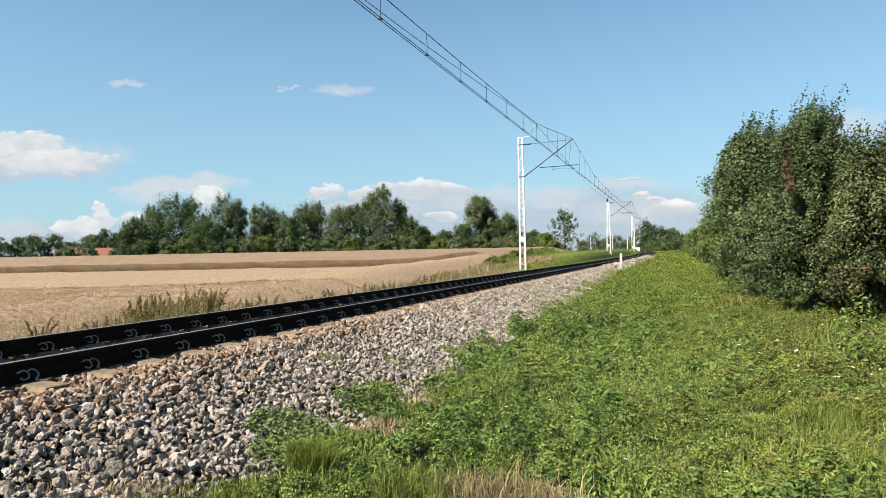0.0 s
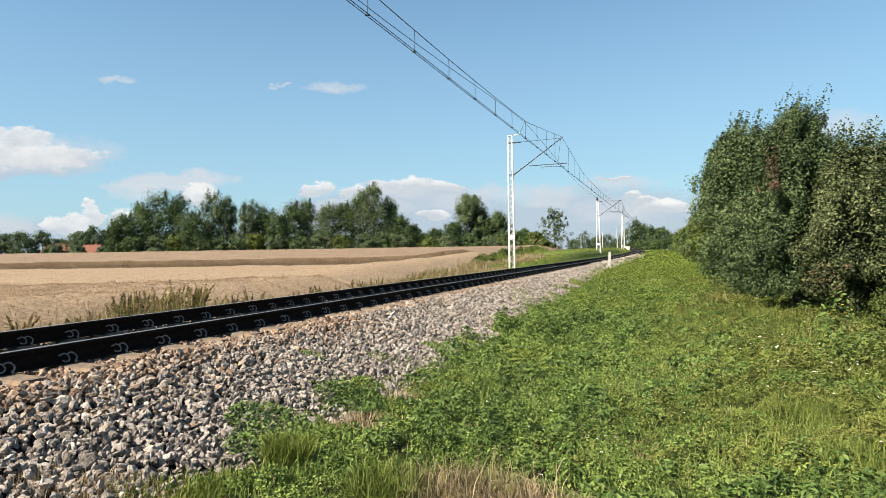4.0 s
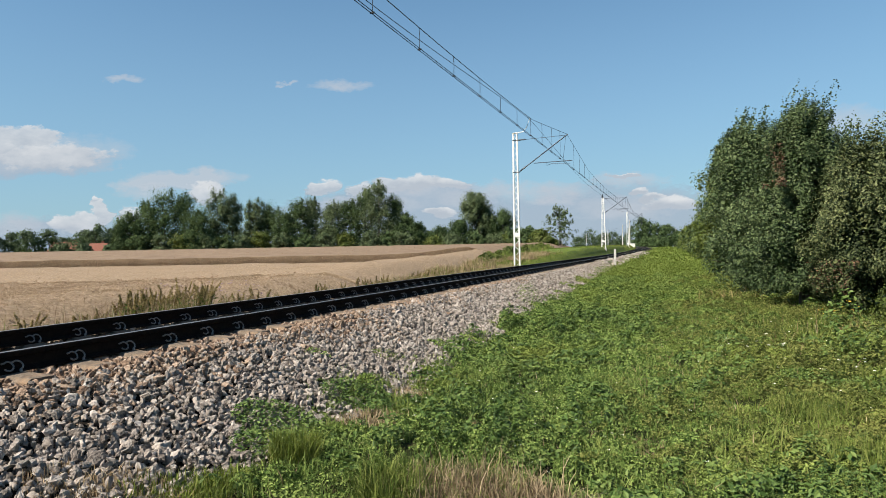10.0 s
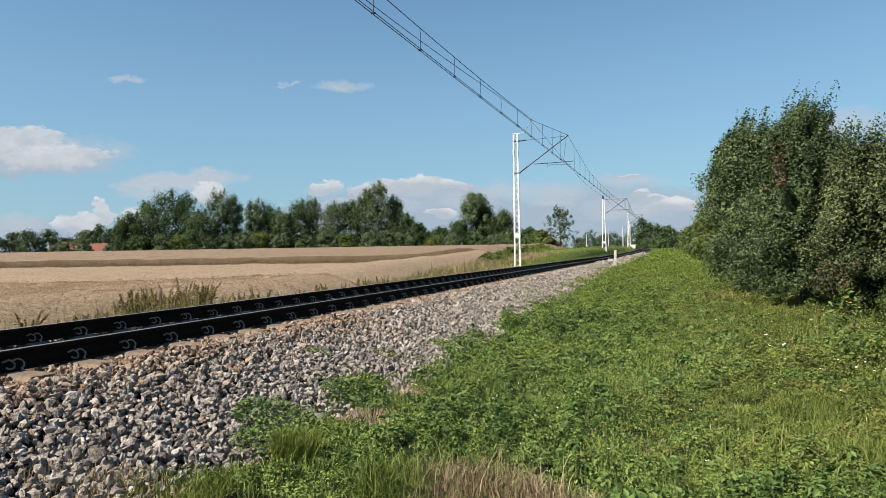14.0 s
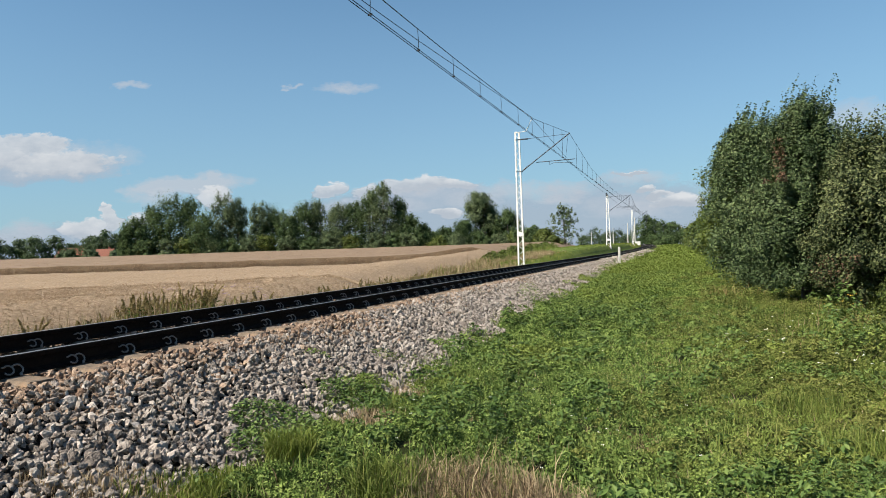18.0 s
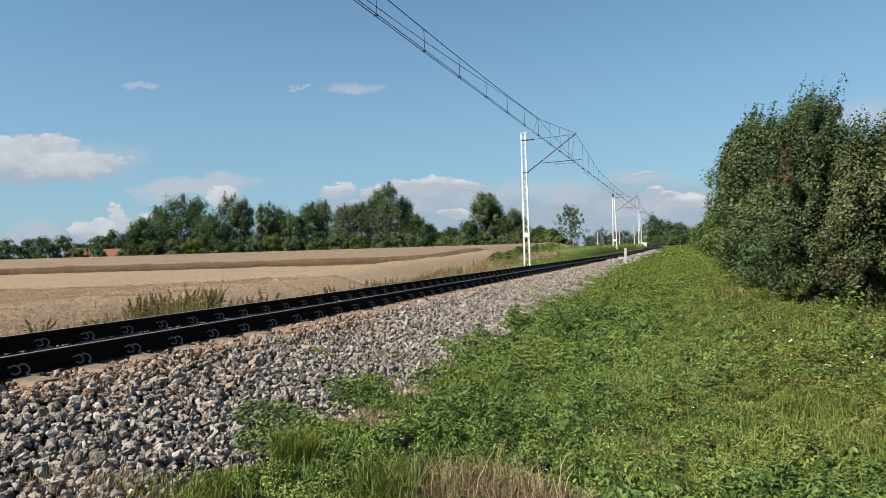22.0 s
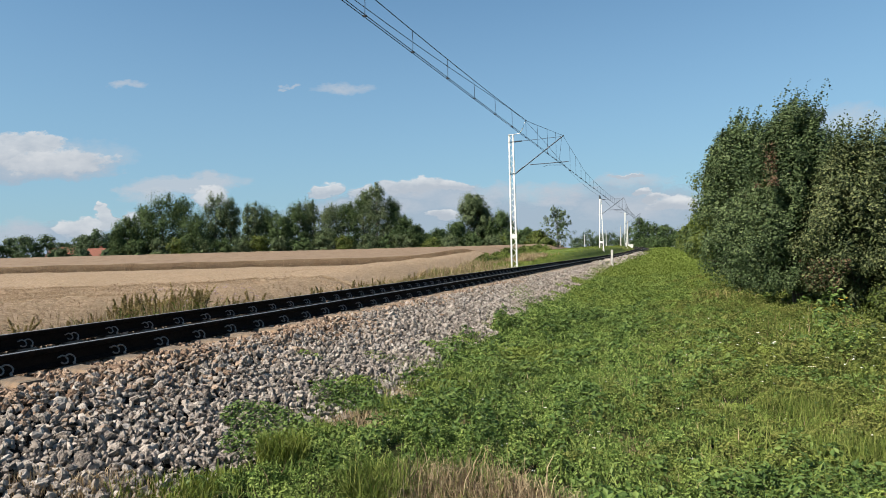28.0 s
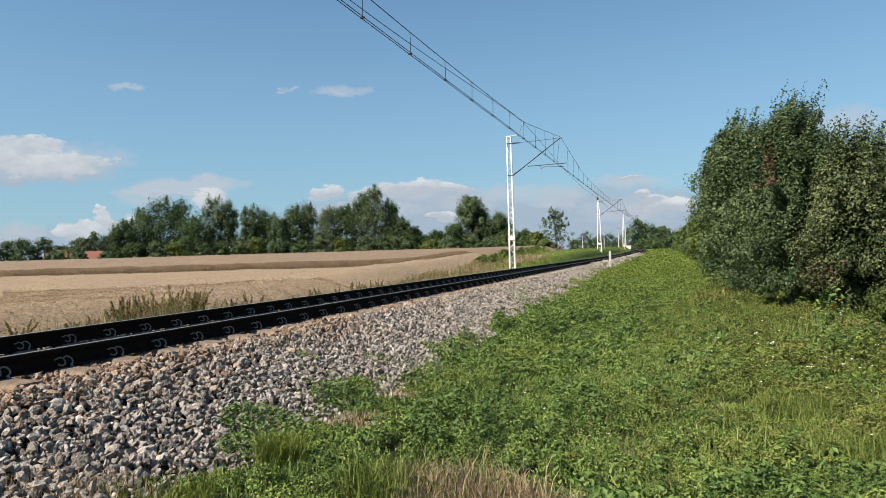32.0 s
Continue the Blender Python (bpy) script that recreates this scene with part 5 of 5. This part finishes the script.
PATCHES = [(2.95, 4.6, 1520, 0.36, 0.15, 0.033, M_LEAF_DARK, "dark green leafy weeds on the stones"), (3.05, 5.8, 1330, 0.36, 0.13, 0.033, M_LEAF_DARK, "green leafy weeds on the stones"),
           (3.15, 4.15, 950, 0.28, 0.14, 0.033, M_LEAF_DARK, "green leafy weeds"), (2.19, 6.55, 228, 0.16, 0.08, 0.026, M_LEAF, "small weeds among the stones"),
           (2.68, 7.4, 304, 0.22, 0.08, 0.026, M_LEAF, "small weeds among the stones"), (3.83, 8.1, 950, 0.35, 0.16, 0.036, M_LEAF_DARK, "dark green leafy weeds in the meadow"),
           (6.4, 4.6, 950, 0.35, 0.09, 0.026, M_LEAF_DARK, "dark green leafy weeds in the meadow"), (3.3, 9.2, 760, 0.35, 0.14, 0.036, M_LEAF_DARK, "dark green leafy weeds in the meadow"),
           (7.35, 7.9, 1300, 0.5, 0.16, 0.034, M_LEAF_DARK, "dark green leafy weeds in tall grass"), (7.95, 7.7, 1000, 0.45, 0.17, 0.034, M_LEAF_DARK, "dark green leafy weeds in tall grass"),
           (6.75, 4.5, 1500, 0.42, 0.12, 0.026, M_LEAF_DARK, "dark green leafy weeds in the meadow"), (7.2, 4.7, 1100, 0.35, 0.12, 0.026, M_LEAF_DARK, "dark green leafy weeds in the meadow")]

# tufts and patches at the ballast's edge
for x, y, n, r, h, w, mt, lb in TUFTS:
    tuft(x, y, n, r, h, w, mt, lb)
for x, y, n, r, h, lf, mt, lb in PATCHES:
    leafy(x, y, n, r, h, lf, mt, lb)

tuft(3.0, 34.5, 900, 0.7, 0.07, 0.02, M_DRY, "dry brown grass at the ballast's edge")
tuft(-4.4, 48.0, 700, 1.1, 0.45, 0.02, M_DRY, "tall pale dry grass beside the mast")
tuft(-4.6, 54.0, 500, 1.2, 0.45, 0.025, M_DRY, "tall pale dry grass beside the mast")
tuft(8.75, 12.7, 80, 0.25, 0.32, 0.012, M_SEED, "dead brown stalks at the foot of the hedge")
tuft(7.25, 18.3, 120, 0.8, 0.4, 0.012, M_SEED, "tall brownish weeds beside the hedge")
# taller growth before the hedge
sward(5000, (7.4, 11.5), (7.5, 15.5), 0.17, 0.009, M_SHORT, "tall grass before the hedge")
sward(320, (7.2, 11.5), (7.5, 17.0), 0.24, 0.008, M_DRY, "dry grass stalks before the hedge")
meadow(320, 24, (7.6, 11.5), (7.0, 14.5), 0.15, 0.15, 0.04, M_BUSH_PALE, "yellowish green weeds before the hedge")
meadow(110, 26, (8.6, 12.0), (11.0, 15.0), 0.2, 0.3, 0.06, M_BUSH, "nettles at the foot of the hedge")


def flowers(n, xr, yr, h, size, mat, label):
    x, y = rng.uniform(*xr, n), rng.uniform(*yr, n)
    p = np.stack([x, y, top(x, y) + h * rng.uniform(0.7, 1.3, n)], 1)
    p = (p[:, None] + rng.normal(0, size * 0.5, (n, 5, 3)) * [1, 1, 0.3]).reshape(-1, 3)
    v, f = leaves(p, size * rng.uniform(0.6, 1.2, len(p)), 1.5, 0.9)
    return stuff("flowers", v, f, mat, label, "flowers")


flowers(170, (3.2, 9.5), (3.5, 12.0), 0.10, 0.012, M_PETAL, "tiny white clover flowers in the grass")
flowers(70, (6.6, 9.8), (7.0, 14.0), 0.20, 0.02, M_PETAL, "small white flowers in tall grass")
flowers(12, (8.35, 8.95), (13.0, 13.7), 0.42, 0.034, M_YELLOW, "yellow tansy flowers by the hedge")

# verge on the field side of the line
def verge(n, ur, yr, h, w, mat, label, lean=0.3):
    y = rng.uniform(*yr, n)
    x = rng.uniform(*ur, n) + bend(y)
    v, f = blades(np.stack([x, y, top(x, y) - 0.02], 1), h * rng.lognormal(0, 0.3, n) * (1 + 0.3 * np.sin(y * 1.1) * np.sin(y * 0.37 + 1)), w * rng.uniform(0.6, 1.4, n), lean)
    return stuff("verge_grass", v, f, mat, label, "grass")


verge(6000, (-5.0, -2.5), (5, 14), 0.28, 0.012, M_BLADE, "long green grass on the railway verge")
verge(9500, (-5.0, -2.5), (14, 26), 0.2, 0.014, M_BLADE, "long green grass on the railway verge")
verge(6500, (-5.4, -2.6), (5, 14), 0.38, 0.010, M_DRY, "dry tall grass on the railway verge")
verge(7500, (-5.4, -2.6), (14, 26), 0.25, 0.012, M_DRY, "dry tall grass on the railway verge")
verge(13000, (-9.0, -2.2), (26, 60), 0.14, 0.03, M_BLADE, "long green grass on the railway verge")
verge(1500, (-8.0, -3.4), (38, 62), 0.2, 0.025, M_DRY, "pale dry grass at the field's corner")
verge(4500, (-6.0, -2.4), (26, 40), 0.22, 0.02, M_DRY, "dry tall grass on the railway verge")
verge(11000, (-22.0, -2.0), (58, 130), 0.07, 0.10, M_TURF, "grass on the green bank beyond the field")
verge(6000, (-14.0, -2.0), (130, 300), 0.2, 0.2, M_BLADE, "grass beside the distant track")


def crop_fringe(n, yr, h, w, mat, label):
    """Self-sown growth along the grain's edge."""
    y = rng.uniform(*yr, n)
    x = crop_edge(y) + bend(y) + rng.normal(0.25, 0.4, n)
    v, f = blades(np.stack([x, y, top(x, y) - 0.02], 1), h * rng.lognormal(0, 0.25, n) * (1 + 0.3 * np.sin(y * 0.8)), w * rng.uniform(0.6, 1.4, n), 0.35)
    return stuff("verge_grass", v, f, mat, label, "grass")


crop_fringe(5500, (18, 48), 0.36, 0.02, M_DRY, "pale dry grass along the field's edge")
crop_fringe(2200, (20, 48), 0.32, 0.02, M_BLADE, "yellowish green grass along the field's edge")
crop_fringe(1000, (48, 84), 0.35, 0.04, M_DRY, "pale dry grass along the field's edge")
crop_fringe(4000, (48, 84), 0.38, 0.045, M_TURF, "green grass along the field's edge")


def dock(x, y, h, seed):
    """A tall weed gone to seed: stems with narrow seed spikes over a few leaves."""
    gen = np.random.default_rng(seed)
    w = tagged(new("dock_weed"), "tall weed with brown seed spikes on the verge", "weed", "tall weeds on the verge")
    lv = []
    for k in range(gen.integers(2, 5)):
        d = gen.normal((0.06, 0), 0.11, 2)
        p = np.array([(0, 0, -0.05), (d[0] * 0.4, d[1] * 0.4, h * 0.5), (d[0] * 1.3, d[1] * 1.3, h * gen.uniform(0.75, 1.0))])
        tube_part("stem", p, (0.009, 0.007, 0.003), M_SEED, w, 4)
        s = gen.uniform(0.25, 1.02, 90)[:, None]
        v, f = leaves(p[1] * (1 - s) + p[2] * s + gen.normal(0, 0.018, (90, 3)) * (1.2 - s), 0.038, 0.1, 0.6, gen)
        tagged(child("seed_spike", mesh_np("seed_spike", v, f, M_SEED), w), "brown seed spike", kind="stuff")
        s = gen.uniform(0.05, 0.7, 12)[:, None]
        lv.append(p[0] * (1 - s) + p[2] * s + gen.normal(0, 0.06, (12, 3)))
    v, f = leaves(np.concatenate(lv), 0.12, 0.05, 0.28, gen)
    child("foliage", mesh_np("foliage", v, f, M_BUSH_PALE), w, "narrow yellowish green leaves")
    w.matrix_basis = pose(x, y, float(top(x, y)))


for k in range(95):
    y = rng.uniform(6.8, 26) if k < 55 else rng.uniform(9.4, 12.4)
    dock(-rng.uniform(3.2, 4.4), y, rng.uniform(0.48, 0.82) + (0.22 if 9.6 < y < 12.2 else 0), 700 + k)
flowers(60, (-5.2, -4.2), (12.0, 15.5), 0.75, 0.04, M_LILAC, "faded lilac thistle heads on the verge")
# scrub where the field's corner meets the bank
for k, (x, y, h, r) in enumerate([(-6.0, 43, 0.55, 0.5), (-6.3, 47, 0.7, 0.6), (-6.6, 51, 0.5, 0.6), (-6.9, 55.5, 0.75, 0.7), (-7.3, 61, 0.6, 0.7), (-7.7, 67, 0.8, 0.8), (-8.2, 73, 0.6, 0.9), (-8.7, 80, 0.7, 0.9)]):
    tree("shrub", x, y, h, r, 0.12, 1800, M_BUSH_PALE, "low scrubby bush at the field's corner", 600 + k, 0.02, 40, 0.9, 0.3, "shrub", "scrub by the field", 3)

# ---- stones that lie loose on the slope ----
STONES = [mesh_np("stone", w, TRI, M_STONE_PIECE) for w in SHAPES]
for k in range(300):
    x, y = random.uniform(1.3, 3.2), random.uniform(2.2, 6.5)
    s = child("stone", STONES[k % len(STONES)], ballast)
    z = 0.056 * random.uniform(0.7, 1.35)
    s.matrix_basis = pose(x, y, float(bed_z(x, y)) + 0.016, random.uniform(0, 360), random.uniform(0, 360), random.uniform(0, 360)) @ Matrix.Diagonal((z, z, z, 1))


# ---- clouds, drifting slowly ----
def cloud_sheet():
    r, az, zz = 4200.0, np.radians(np.arange(-72, 73, 4.0)), np.array([-60, 400, 900, 1500, 2200, 3000.0])
    v = np.array([(r * math.sin(a), r * math.cos(a), z) for z in zz for a in az])
    n = len(az)
    i = (np.arange(len(zz) - 1)[:, None] * n + np.arange(n - 1)[None]).ravel()
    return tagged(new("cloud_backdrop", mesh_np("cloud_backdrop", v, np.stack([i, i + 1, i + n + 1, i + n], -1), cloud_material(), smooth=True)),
                  "scattered white cumulus clouds above grey banks", "clouds", kind="structure")


clouds = cloud_sheet()


def motions():
    turn = math.degrees(AXIS)
    walk(clouds, [(0, pose(5.9, 0, 0.75, 0, 0, turn + 0.30)), (32.0, pose(5.9, 0, 0.75, 0, 0, turn - 0.45))])


motions()
